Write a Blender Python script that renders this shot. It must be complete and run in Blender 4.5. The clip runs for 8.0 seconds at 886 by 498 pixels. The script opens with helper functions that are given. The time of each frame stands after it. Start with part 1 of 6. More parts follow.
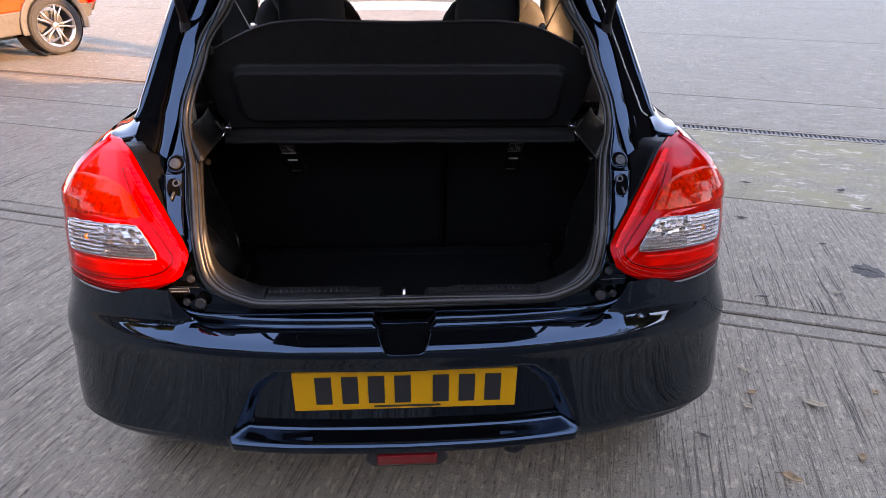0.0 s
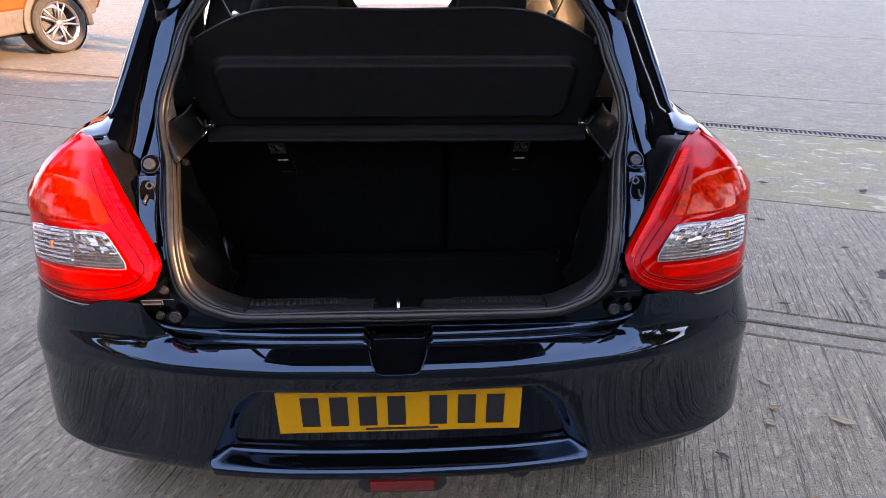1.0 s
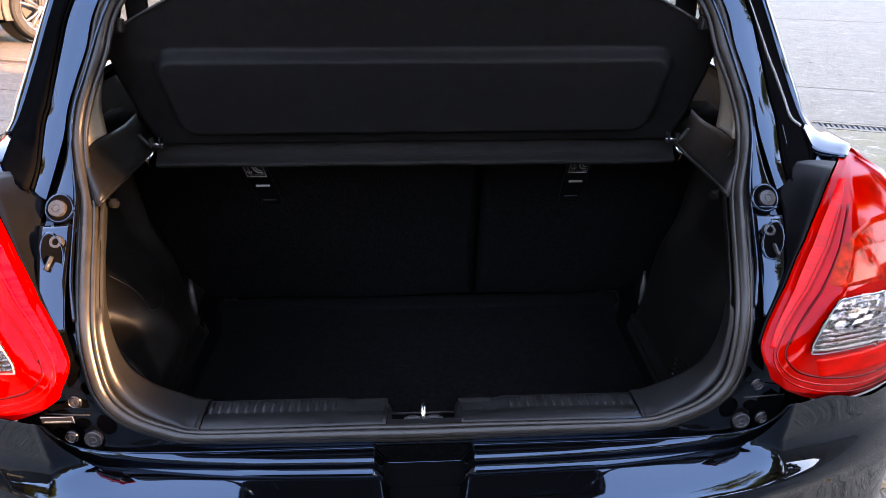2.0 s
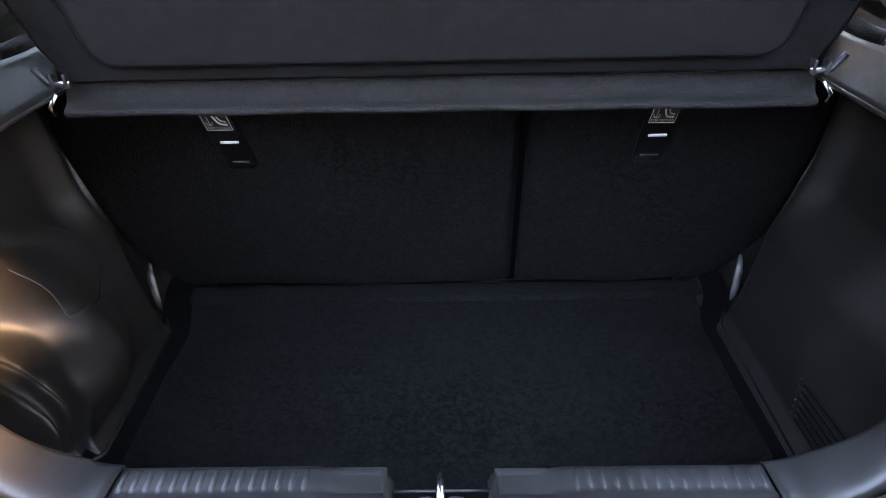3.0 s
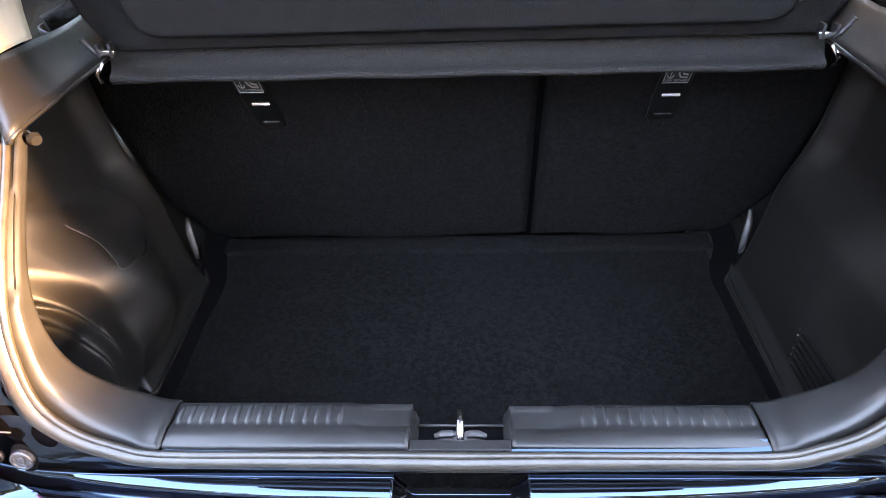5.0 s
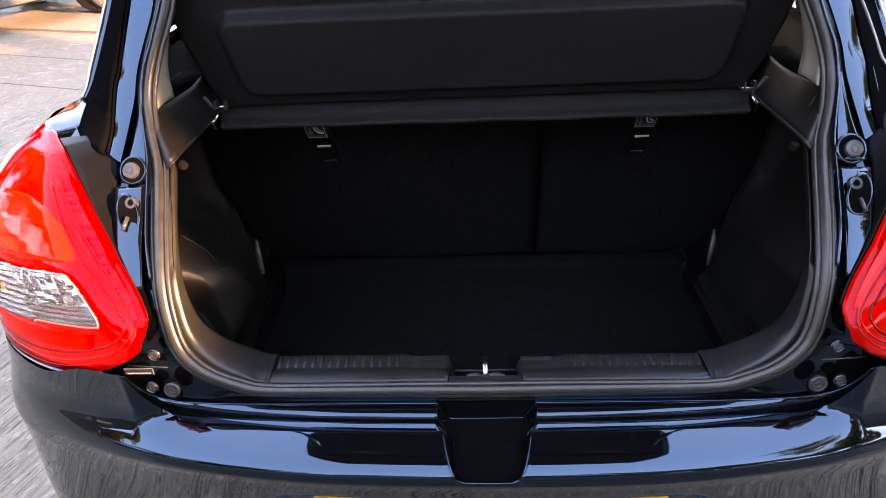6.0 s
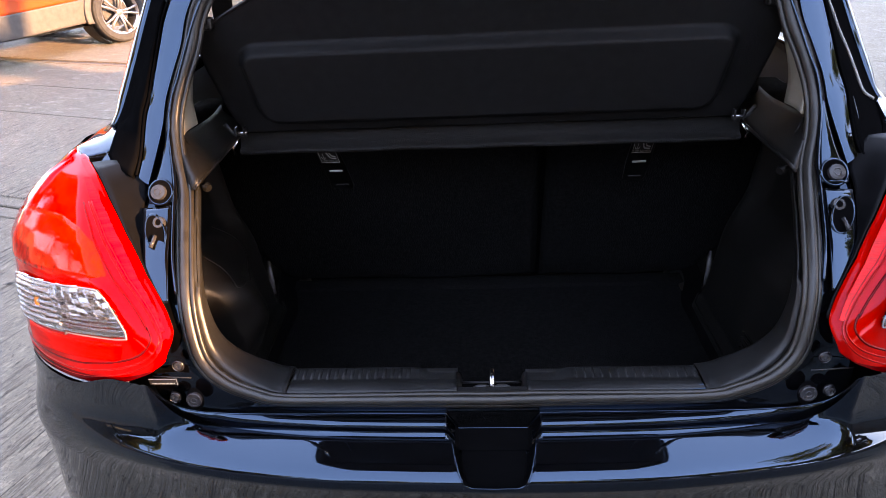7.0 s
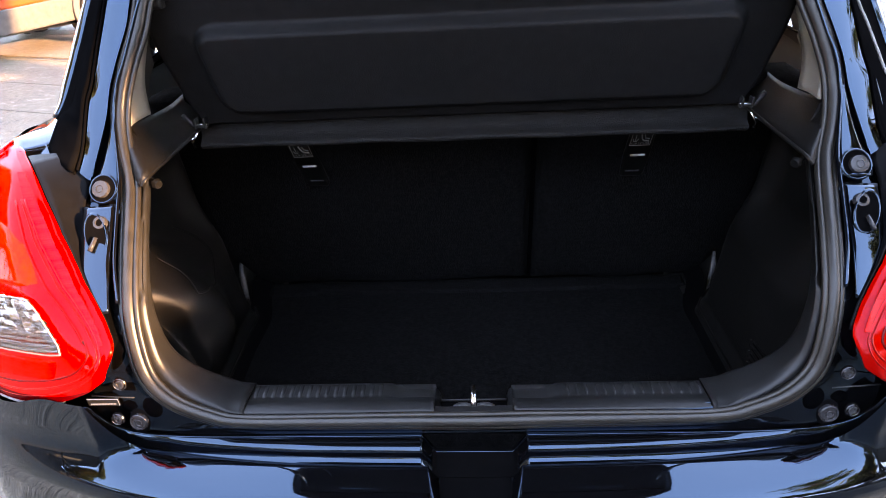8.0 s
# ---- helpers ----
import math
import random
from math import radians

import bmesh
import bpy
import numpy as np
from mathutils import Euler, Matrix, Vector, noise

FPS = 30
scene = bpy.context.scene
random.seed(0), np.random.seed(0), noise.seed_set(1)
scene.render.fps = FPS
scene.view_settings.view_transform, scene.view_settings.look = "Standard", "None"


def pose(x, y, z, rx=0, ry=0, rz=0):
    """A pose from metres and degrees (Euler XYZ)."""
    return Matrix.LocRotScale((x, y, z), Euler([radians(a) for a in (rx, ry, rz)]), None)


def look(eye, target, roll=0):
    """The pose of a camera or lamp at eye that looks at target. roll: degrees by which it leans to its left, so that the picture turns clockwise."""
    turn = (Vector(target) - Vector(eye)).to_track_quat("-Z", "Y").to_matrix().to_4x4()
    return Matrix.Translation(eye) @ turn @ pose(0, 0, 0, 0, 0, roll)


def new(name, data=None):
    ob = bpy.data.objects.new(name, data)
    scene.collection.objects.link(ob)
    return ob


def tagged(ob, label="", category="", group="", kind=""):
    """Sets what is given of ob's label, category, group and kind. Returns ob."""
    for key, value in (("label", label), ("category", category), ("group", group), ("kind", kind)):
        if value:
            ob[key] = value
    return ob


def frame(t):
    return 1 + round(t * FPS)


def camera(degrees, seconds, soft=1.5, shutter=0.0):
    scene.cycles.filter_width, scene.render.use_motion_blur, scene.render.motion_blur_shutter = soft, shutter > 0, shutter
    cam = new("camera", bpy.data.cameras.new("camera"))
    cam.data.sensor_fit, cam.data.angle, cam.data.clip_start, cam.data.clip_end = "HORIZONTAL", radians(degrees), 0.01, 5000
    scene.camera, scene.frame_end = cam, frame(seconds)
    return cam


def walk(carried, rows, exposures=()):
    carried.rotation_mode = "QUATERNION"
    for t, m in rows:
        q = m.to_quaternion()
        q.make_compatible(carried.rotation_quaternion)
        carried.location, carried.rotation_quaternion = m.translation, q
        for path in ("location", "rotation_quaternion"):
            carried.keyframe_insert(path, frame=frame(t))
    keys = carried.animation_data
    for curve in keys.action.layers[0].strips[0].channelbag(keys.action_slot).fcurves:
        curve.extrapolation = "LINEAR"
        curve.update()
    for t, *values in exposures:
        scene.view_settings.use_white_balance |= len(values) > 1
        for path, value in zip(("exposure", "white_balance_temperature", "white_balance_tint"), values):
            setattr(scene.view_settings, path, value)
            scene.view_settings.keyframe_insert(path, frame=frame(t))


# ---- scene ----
cam = camera(70.6, 8.0, soft=0.6)
PATH = [
    (0, (0.012, -1.119, 1.454), (0.122, 0.653, 0.534), 0.7),
    (0.5, (0.046, -1.108, 1.436), (0.137, 0.666, 0.516), 0.5),
    (1, (0.042, -0.999, 1.415), (0.124, 0.773, 0.491), 0.4),
    (1.2, (0.031, -0.898, 1.401), (0.113, 0.872, 0.475), 0.4),
    (1.4, (0.016, -0.799, 1.391), (0.085, 0.967, 0.455), 0.4),
    (1.5, (0.004, -0.755, 1.382), (0.085, 1.013, 0.45), 0.4),
    (1.7, (-0.006, -0.677, 1.368), (0.075, 1.085, 0.425), 0.3),
    (2.8, (0.016, -0.286, 1.234), (0.027, 1.429, 0.205), -0.8),
    (3, (0.013, -0.242, 1.207), (-0.011, 1.444, 0.132), -1.3),
    (3.5, (0.013, -0.204, 1.176), (-0.052, 1.417, 0.006), -2.0),
    (4, (0.021, -0.211, 1.173), (-0.051, 1.37, -0.05), -2.2),
    (5.3, (0.01, -0.353, 1.281), (-0.097, 1.247, 0.086), -3.2),
    (5.5, (0.007, -0.416, 1.298), (-0.111, 1.219, 0.152), -3.5),
    (6, (-0.006, -0.556, 1.333), (-0.119, 1.136, 0.274), -3.3),
    (6.5, (-0.014, -0.612, 1.344), (-0.124, 1.11, 0.333), -3.2),
    (7, (-0.016, -0.611, 1.349), (-0.129, 1.126, 0.365), -3.2),
    (7.5, (0.001, -0.568, 1.337), (-0.11, 1.173, 0.358), -3.2),
    (8, (0.01, -0.518, 1.301), (-0.098, 1.218, 0.314), -3.3),
]
walk(cam, [(t, look(eye, target, roll)) for t, eye, target, roll in PATH],
     exposures=[(0.0, 2.83, 9000, 33), (0.5, 2.83, 9000, 33), (1.0, 2.91, 9000, 33), (1.7, 3.16, 8950, 32), (2.8, 4.87, 8800, 26), (3.0, 5.32, 8600, 25), (3.2, 5.97, 8500, 25), (3.5, 6.50, 8400, 25), (4.2, 6.68, 8500, 27), (5.3, 5.25, 9400, 26),
                (5.5, 4.88, 9400, 26), (6.0, 3.85, 9350, 31), (6.5, 3.45, 9000, 33), (7.0, 3.40, 8950, 32), (7.5, 3.38, 8950, 31), (8.0, 3.87, 8950, 29)])

# ---------------------------------------------------------------- light
SUN_ELEV, SUN_AZ = radians(12), radians(118)      # azimuth clockwise from +y: low, behind and to the right
world = bpy.data.worlds.new("sky")
scene.world = world
world.use_nodes = True
_bg = world.node_tree.nodes["Background"]
_sky = world.node_tree.nodes.new("ShaderNodeTexSky")
_sky.sky_type = "NISHITA"
_sky.sun_disc = False
_sky.sun_elevation, _sky.sun_rotation = SUN_ELEV, SUN_AZ
_sky.air_density, _sky.dust_density, _sky.ozone_density = 1.0, 0.35, 1.8
_veil = world.node_tree.nodes.new("ShaderNodeMixRGB")        # high thin haze, even over the whole sky
_veil.blend_type = "ADD"
_veil.inputs[0].default_value = 0.7
_veil.inputs[1].default_value = (1.25, 2.1, 3.6, 1)
world.node_tree.links.new(_sky.outputs[0], _veil.inputs[2])
world.node_tree.links.new(_veil.outputs[0], _bg.inputs[0])
_bg.inputs[1].default_value = 0.15
_sun = new("sun", bpy.data.lights.new("sun", "SUN"))
_sun.data.energy, _sun.data.angle, _sun.data.color = 4.2, radians(0.6), (1.0, 0.68, 0.39)
_dirn = Vector((math.sin(SUN_AZ) * math.cos(SUN_ELEV), math.cos(SUN_AZ) * math.cos(SUN_ELEV), math.sin(SUN_ELEV)))
_sun.matrix_basis = look(_dirn * 40, (0, 0, 0))


# ---------------------------------------------------------------- materials
def material(name, colour, rough=0.5, metal=0.0, coat=0.0, coat_rough=0.03, spec=0.5, trans=0.0, ior=1.45,
             vary=0.0, scale=20.0, bump=0.0, bump_scale=300.0, sheen=0.0, rough_vary=0.0, stretch=(1, 1, 1)):
    m = bpy.data.materials.new(name)
    m.use_nodes = True
    nt = m.node_tree
    b = nt.nodes["Principled BSDF"]
    b.inputs["Base Color"].default_value = (*colour, 1)
    b.inputs["Roughness"].default_value = rough
    b.inputs["Metallic"].default_value = metal
    b.inputs["Coat Weight"].default_value = coat
    b.inputs["Coat Roughness"].default_value = coat_rough
    b.inputs["Specular IOR Level"].default_value = spec
    b.inputs["Transmission Weight"].default_value = trans
    b.inputs["IOR"].default_value = ior
    b.inputs["Sheen Weight"].default_value = sheen
    b.inputs["Sheen Roughness"].default_value = 0.5
    co = nt.nodes.new("ShaderNodeTexCoord")
    mp = nt.nodes.new("ShaderNodeMapping")
    mp.inputs["Scale"].default_value = stretch
    nt.links.new(co.outputs["Object"], mp.inputs[0])
    if vary or rough_vary:
        n1 = nt.nodes.new("ShaderNodeTexNoise")
        n1.inputs["Scale"].default_value, n1.inputs["Detail"].default_value = scale, 8
        nt.links.new(mp.outputs[0], n1.inputs[0])
        if vary:
            r = nt.nodes.new("ShaderNodeValToRGB")
            r.color_ramp.elements[0].position, r.color_ramp.elements[1].position = 0.3, 0.7
            r.color_ramp.elements[0].color = (*[c * (1 - vary) for c in colour], 1)
            r.color_ramp.elements[1].color = (*[min(1, c * (1 + vary)) for c in colour], 1)
            nt.links.new(n1.outputs[0], r.inputs[0])
            nt.links.new(r.outputs[0], b.inputs["Base Color"])
        if rough_vary:
            mr = nt.nodes.new("ShaderNodeMapRange")
            mr.inputs[3].default_value, mr.inputs[4].default_value = max(0, rough - rough_vary), rough + rough_vary
            nt.links.new(n1.outputs[0], mr.inputs[0])
            nt.links.new(mr.outputs[0], b.inputs["Roughness"])
    if bump:
        n2 = nt.nodes.new("ShaderNodeTexNoise")
        n2.inputs["Scale"].default_value, n2.inputs["Detail"].default_value = bump_scale, 3
        nt.links.new(mp.outputs[0], n2.inputs[0])
        bp = nt.nodes.new("ShaderNodeBump")
        bp.inputs["Strength"].default_value, bp.inputs["Distance"].default_value = bump, 0.002
        nt.links.new(n2.outputs[0], bp.inputs["Height"])
        nt.links.new(bp.outputs[0], b.inputs["Normal"])
    return m


def carpet_material(name, colour, lint):
    m = material(name, colour, 0.95, spec=0.07, vary=0.62, scale=130, bump=1.0, bump_scale=300, sheen=0.0)
    nt = m.node_tree
    b = nt.nodes["Principled BSDF"]
    old = b.inputs["Base Color"].links[0].from_socket
    ramp = old.node.color_ramp
    ramp.elements[0].position, ramp.elements[1].position = 0.40, 0.62          # tufts
    v = nt.nodes.new("ShaderNodeTexVoronoi")
    v.inputs["Scale"].default_value = 230
    w = nt.nodes.new("ShaderNodeTexNoise")
    w.inputs["Scale"].default_value, w.inputs["Detail"].default_value = 9, 4
    co = nt.nodes["Texture Coordinate"]
    nt.links.new(co.outputs["Object"], v.inputs["Vector"])
    nt.links.new(co.outputs["Object"], w.inputs["Vector"])
    lt = nt.nodes.new("ShaderNodeMath")
    lt.operation = "LESS_THAN"
    lt.inputs[1].default_value = 0.22
    nt.links.new(v.outputs["Distance"], lt.inputs[0])
    gt = nt.nodes.new("ShaderNodeMapRange")
    gt.inputs[1].default_value, gt.inputs[2].default_value = 0.36, 0.74
    nt.links.new(w.outputs[0], gt.inputs[0])
    mul = nt.nodes.new("ShaderNodeMath")
    mul.operation = "MULTIPLY"
    nt.links.new(lt.outputs[0], mul.inputs[0])
    nt.links.new(gt.outputs[0], mul.inputs[1])
    mix = nt.nodes.new("ShaderNodeMixRGB")
    mix.inputs[2].default_value = (*lint, 1)
    nt.links.new(mul.outputs[0], mix.inputs[0])
    nt.links.new(old, mix.inputs[1])
    nt.links.new(mix.outputs[0], b.inputs["Base Color"])
    return m


PAINT = material("black_paint_sky_tint", (0.0015, 0.0015, 0.0018), 0.026, ior=1.67)
PAINT.node_tree.nodes["Principled BSDF"].inputs["Specular Tint"].default_value = (0.42, 0.69, 1.0, 1)      # blue sky reflection put in by tint, brightened by the raised IOR
PLASTIC = material("black_plastic", (0.01099, 0.01099, 0.0116), 0.5, vary=0.25, scale=30, bump=0.15, bump_scale=900)
TRIM = material("boot_trim", (0.0056, 0.0054, 0.0051), 0.38, spec=0.30, vary=0.2, scale=12, bump=0.25, bump_scale=1100, rough_vary=0.06)
SILL = material("sill_trim", (0.01038, 0.01038, 0.01038), 0.36, spec=0.32, vary=0.2, scale=25, bump=0.07, bump_scale=1300, rough_vary=0.08)
RUBBER = material("rubber", (0.01465, 0.01312, 0.01099), 0.36, spec=0.46, vary=0.3, scale=50, bump=0.1, bump_scale=500)
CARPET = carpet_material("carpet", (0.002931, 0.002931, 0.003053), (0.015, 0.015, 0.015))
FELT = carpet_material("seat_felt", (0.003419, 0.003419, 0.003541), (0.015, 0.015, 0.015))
SHELF = material("shelf_fabric", (0.0066, 0.0066, 0.0068), 0.45, spec=0.16, vary=0.3, scale=60, bump=0.5, bump_scale=900)
COVER = material("anchor_plastic", (0.002442, 0.002442, 0.002442), 0.35, spec=0.3, vary=0.2, scale=60)
BEIGE = material("pale_trim", (0.258, 0.2408, 0.1978), 0.6, vary=0.06, scale=30, bump=0.1, bump_scale=900)
CHROME = material("steel", (0.62, 0.62, 0.62), 0.22, metal=1.0, rough_vary=0.08, scale=80)
ALLOY = material("alloy", (0.284, 0.284, 0.2982), 0.3, metal=0.85, rough_vary=0.05, scale=40)
TYRE = material("tyre", (0.01704, 0.01704, 0.01775), 0.8, vary=0.4, scale=30, bump=0.3, bump_scale=150)
MATT = material("matt_black", (0.003, 0.003, 0.0034), 0.32, spec=0.07, vary=0.2, scale=40, rough_vary=0.10)
GLASS = material("glass", (0.75, 0.80, 0.78), 0.0, trans=1.0, ior=1.45)
TINT = material("dark_glass", (0.012, 0.012, 0.014), 0.03, coat=1.0, coat_rough=0.01)
RED_EDGE = material("red_edge", (0.09, 0.0005, 0.0008), 0.25, coat=0.2, coat_rough=0.02, spec=0.05, vary=0.25, scale=40)
FLAP_LINE = material("flap_line", (0.022, 0.021, 0.020), 0.4, spec=0.3)
RED = material("red_lens", (0.36, 0.0022, 0.0004), 0.05, spec=0.45, vary=0.22, scale=22, bump=0.02, bump_scale=260)
RED.node_tree.nodes["Principled BSDF"].inputs["Specular Tint"].default_value = (1.0, 0.24, 0.34, 1)           # crimson sky sheen put into the reflection's own colour
# reflected trees put into the colour: dark streaks and a golden tint
RED_DEEP = material("red_tree_reflection", (0.38, 0.006, 0.0010), 0.05, spec=0.45, vary=0.6, scale=120, bump=0.10, bump_scale=120, stretch=(1.0, 1.0, 0.35))
RED_DEEP.node_tree.nodes["Principled BSDF"].inputs["Specular Tint"].default_value = (1.0, 0.42, 0.22, 1)
RED_PRISM = material("red_prism", (0.66, 0.0014, 0.0010), 0.22, coat=0.26, spec=0.05, coat_rough=0.012, vary=0.30, scale=60, bump=0.35, bump_scale=160, stretch=(0.2, 0.2, 3))
RED_BAND = material("red_band", (0.56, 0.004, 0.001), 0.25, coat=0.12, spec=0.05, coat_rough=0.02, vary=0.25, scale=40, bump=0.2, bump_scale=150, stretch=(0.5, 0.5, 3))
FACET = material("reflector", (0.38, 0.37, 0.36), 0.22, metal=1.0, rough_vary=0.05, scale=60)
CLEAR = material("clear_lens", (0.95, 0.95, 0.95), 0.02, trans=1.0, ior=1.2)
RED_LINE = material("red_moulding", (0.30, 0.0015, 0.001), 0.3, coat=0.2, spec=0.1)
AMBER = material("amber_bulb", (0.45, 0.14, 0.02), 0.3, coat=0.6)
YELLOW = material("plate_yellow", (0.4885, 0.2076, 0.001221), 0.42, coat=0.3, vary=0.03, scale=200)
INK = material("plate_ink", (0.012, 0.012, 0.012), 0.5)
# non-metal: the anchor bar's bright reflection is put into this pale colour
STEEL_PALE = material("pale_steel", (0.4402, 0.4402, 0.426), 0.45, vary=0.1, scale=200)
RIM_PALE = material("window_rim", (0.213, 0.1917, 0.1917), 0.3, spec=0.4)
WHITE = material("label_white", (0.30, 0.30, 0.30), 0.6)
ORANGE = material("orange_paint", (0.3786, 0.03969, 0.004885), 0.3, metal=0.2, coat=1.0, coat_rough=0.02, rough_vary=0.05, scale=50)
GREYCLAD = material("grey_cladding", (0.04579, 0.04396, 0.04274), 0.6, vary=0.2, scale=20)
IRON = material("iron", (0.05, 0.05, 0.052), 0.6, metal=0.5, vary=0.4, scale=60, bump=0.4, bump_scale=200)
SEATCLOTH = material("seat_cloth", (0.007327, 0.007327, 0.007938), 0.9, vary=0.3, scale=50, bump=0.3, bump_scale=600)
FOG_RED = material("fog_lens", (0.142, 0.00284, 0.00426), 0.2, coat=1.0, vary=0.15, scale=150, bump=0.3, bump_scale=300)
GREYPLUG = material("grey_plug", (0.020, 0.020, 0.022), 0.26, vary=0.25, scale=120, spec=0.4, bump=0.15, bump_scale=500)
COVERGLOSS = material("screw_black", (0.02, 0.02, 0.022), 0.25, spec=0.7)
# same paint as PAINT, reflection weakened to look darker, sky blue tinted in
FRAME_PAINT = material("body_paint_dimmed", (0.0016, 0.0016, 0.0019), 0.05, ior=1.48)
FRAME_PAINT.node_tree.nodes["Principled BSDF"].inputs["Specular Tint"].default_value = (0.38, 0.67, 1.0, 1)
GARNISH = material("garnish", (0.0022, 0.0022, 0.0024), 0.7, spec=0.0, vary=0.2, scale=40)
CHROMEBEAD = material("pale_bead", (0.213, 0.2059, 0.1917), 0.3, spec=0.6, vary=0.1, scale=60)
HEADLINER = material("headliner", (0.2565, 0.2503, 0.2259), 0.9, vary=0.05, scale=60)


# ---------------------------------------------------------------- mesh helpers
BASE = {}


def thing(name, at, label, category, group=""):
    ob = new(name)
    ob.location = at
    BASE[ob] = Vector(at)
    return tagged(ob, label, category, group)


def put_mesh(name, me, mat, parent, label="", smooth=True, solid=0.0, bevel=0.0, sharp=0):
    ob = new(name, me)
    me.materials.append(mat)
    if smooth:
        me.polygons.foreach_set("use_smooth", [True] * len(me.polygons))
    if sharp:
        me.set_sharp_from_angle(angle=radians(sharp))
    if parent:
        ob.parent = parent
        ob.matrix_parent_inverse = Matrix.Translation(-BASE.get(parent, Vector()))
    if solid:
        md = ob.modifiers.new("solid", "SOLIDIFY")
        md.thickness, md.offset = solid, -1
    if bevel:
        md = ob.modifiers.new("bevel", "BEVEL")
        md.width, md.segments, md.limit_method, md.angle_limit = bevel, 2, "ANGLE", radians(35)
        me.polygons.foreach_set("use_smooth", [False] * len(me.polygons))
    if label:
        tagged(ob, label)
    return ob


def part(name, bm, mat, parent, label="", **k):
    me = bpy.data.meshes.new(name)
    bm.to_mesh(me)
    bm.free()
    return put_mesh(name, me, mat, parent, label, **k)


def grid_mesh(name, rows, closed=False, keep=None):
    n, m = len(rows), len(rows[0])
    verts = [tuple(p) for r in rows for p in r]
    faces = []
    for i in range(n - 1):
        for j in range(m if closed else m - 1):
            a, b = i * m + j, i * m + (j + 1) % m
            if keep is None or keep(i, j):
                faces.append((a, b, b + m, a + m))
    me = bpy.data.meshes.new(name)
    me.from_pydata(verts, [], faces)
    me.validate()
    return me


def sheet(name, rows, mat, parent, label="", closed=False, keep=None, **k):
    return put_mesh(name, grid_mesh(name, rows, closed, keep), mat, parent, label, **k)


def catmull(pts, n):
    """n points evenly spaced along a smooth curve through pts."""
    p = np.array(pts, float)
    p = np.vstack([2 * p[0] - p[1], p, 2 * p[-1] - p[-2]])
    out = []
    for i in range(1, len(p) - 2):
        for t in np.linspace(0, 1, 16, endpoint=False):
            a, b, c, d = p[i - 1:i + 3]
            out.append(0.5 * (2 * b + (c - a) * t + (2 * a - 5 * b + 4 * c - d) * t ** 2 + (3 * b - a - 3 * c + d) * t ** 3))
    out.append(p[-2])
    out = np.array(out)
    s = np.concatenate([[0], np.cumsum(np.linalg.norm(np.diff(out, axis=0), axis=1))])
    q = np.linspace(0, s[-1], n)
    return np.stack([np.interp(q, s, out[:, k]) for k in range(out.shape[1])], 1)


def spline(pts, per=8):
    """Points along a smooth curve, per steps between neighbours, so that curves with like control points match."""
    p = np.array(pts, float)
    p = np.vstack([2 * p[0] - p[1], p, 2 * p[-1] - p[-2]])
    out = []
    for i in range(1, len(p) - 2):
        for t in np.linspace(0, 1, per, endpoint=False):
            a, b, c, d = p[i - 1:i + 3]
            out.append(0.5 * (2 * b + (c - a) * t + (2 * a - 5 * b + 4 * c - d) * t ** 2 + (3 * b - a - 3 * c + d) * t ** 3))
    out.append(p[-2])
    return np.array(out)


def both(half):
    """A whole left-to-right curve from its right half, which begins at x = 0."""
    h = np.array(half)
    return np.vstack([h[:0:-1] * (-1, 1, 1), h])


def tube(name, pts, radius, mat, parent, label="", sides=8, cyclic=False, flat=1.0, up=(0, 0, 1)):
    p = [Vector(q) for q in pts]
    rows = []
    for i, q in enumerate(p):
        t = (p[min(i + 1, len(p) - 1)] - p[max(i - 1, 0)]).normalized()
        a = t.cross(Vector(up))
        if a.length < 1e-3:
            a = t.cross(Vector((1, 0, 0)))
        a.normalize()
        b = t.cross(a)
        r = radius[i] if hasattr(radius, "__len__") else radius
        rows.append([q + a * (r * math.cos(w)) + b * (r * flat * math.sin(w)) for w in np.linspace(0, 2 * math.pi, sides, endpoint=False)])
    me = grid_mesh(name, rows, closed=True)
    bm = bmesh.new()
    bm.from_mesh(me)
    bm.verts.ensure_lookup_table()
    if not cyclic:
        bm.faces.new([bm.verts[k] for k in range(sides)][::-1])
        bm.faces.new([bm.verts[(len(p) - 1) * sides + k] for k in range(sides)])
    bm.to_mesh(me)
    bm.free()
    return put_mesh(name, me, mat, parent, label)


def box_bm(x0, x1, y0, y1, z0, z1):
    bm = bmesh.new()
    bmesh.ops.create_cube(bm, size=1, matrix=Matrix.Translation(((x0 + x1) / 2, (y0 + y1) / 2, (z0 + z1) / 2)) @ Matrix.Diagonal((x1 - x0, y1 - y0, z1 - z0, 1)))
    return bm


def lathe(name, profile, mat, parent, m=Matrix(), n=24, label="", caps=True):
    """Turns (radius, height) pairs about z, then places them by m."""
    rows = [[m @ Vector((r * math.cos(a), r * math.sin(a), h)) for a in np.linspace(0, 2 * math.pi, n, endpoint=False)] for r, h in profile]
    me = grid_mesh(name, rows, closed=True)
    if caps:
        bm = bmesh.new()
        bm.from_mesh(me)
        bm.verts.ensure_lookup_table()
        bm.faces.new([bm.verts[k] for k in range(n)])
        bm.faces.new([bm.verts[(len(profile) - 1) * n + k] for k in range(n)])
        bmesh.ops.recalc_face_normals(bm, faces=bm.faces)
        bm.to_mesh(me)
        bm.free()
    return put_mesh(name, me, mat, parent, label, sharp=32)


def smooth01(x, a, b):
    t = np.clip((x - a) / (b - a), 0, 1)
    return t * t * (3 - 2 * t)


def facing(at, normal):
    """A pose whose z axis points along normal."""
    return Matrix.Translation(at) @ Vector(normal).to_track_quat("Z", "Y").to_matrix().to_4x4()


# ---------------------------------------------------------------- ground
ANG = radians(-18.3)                                   # the joints run along this direction
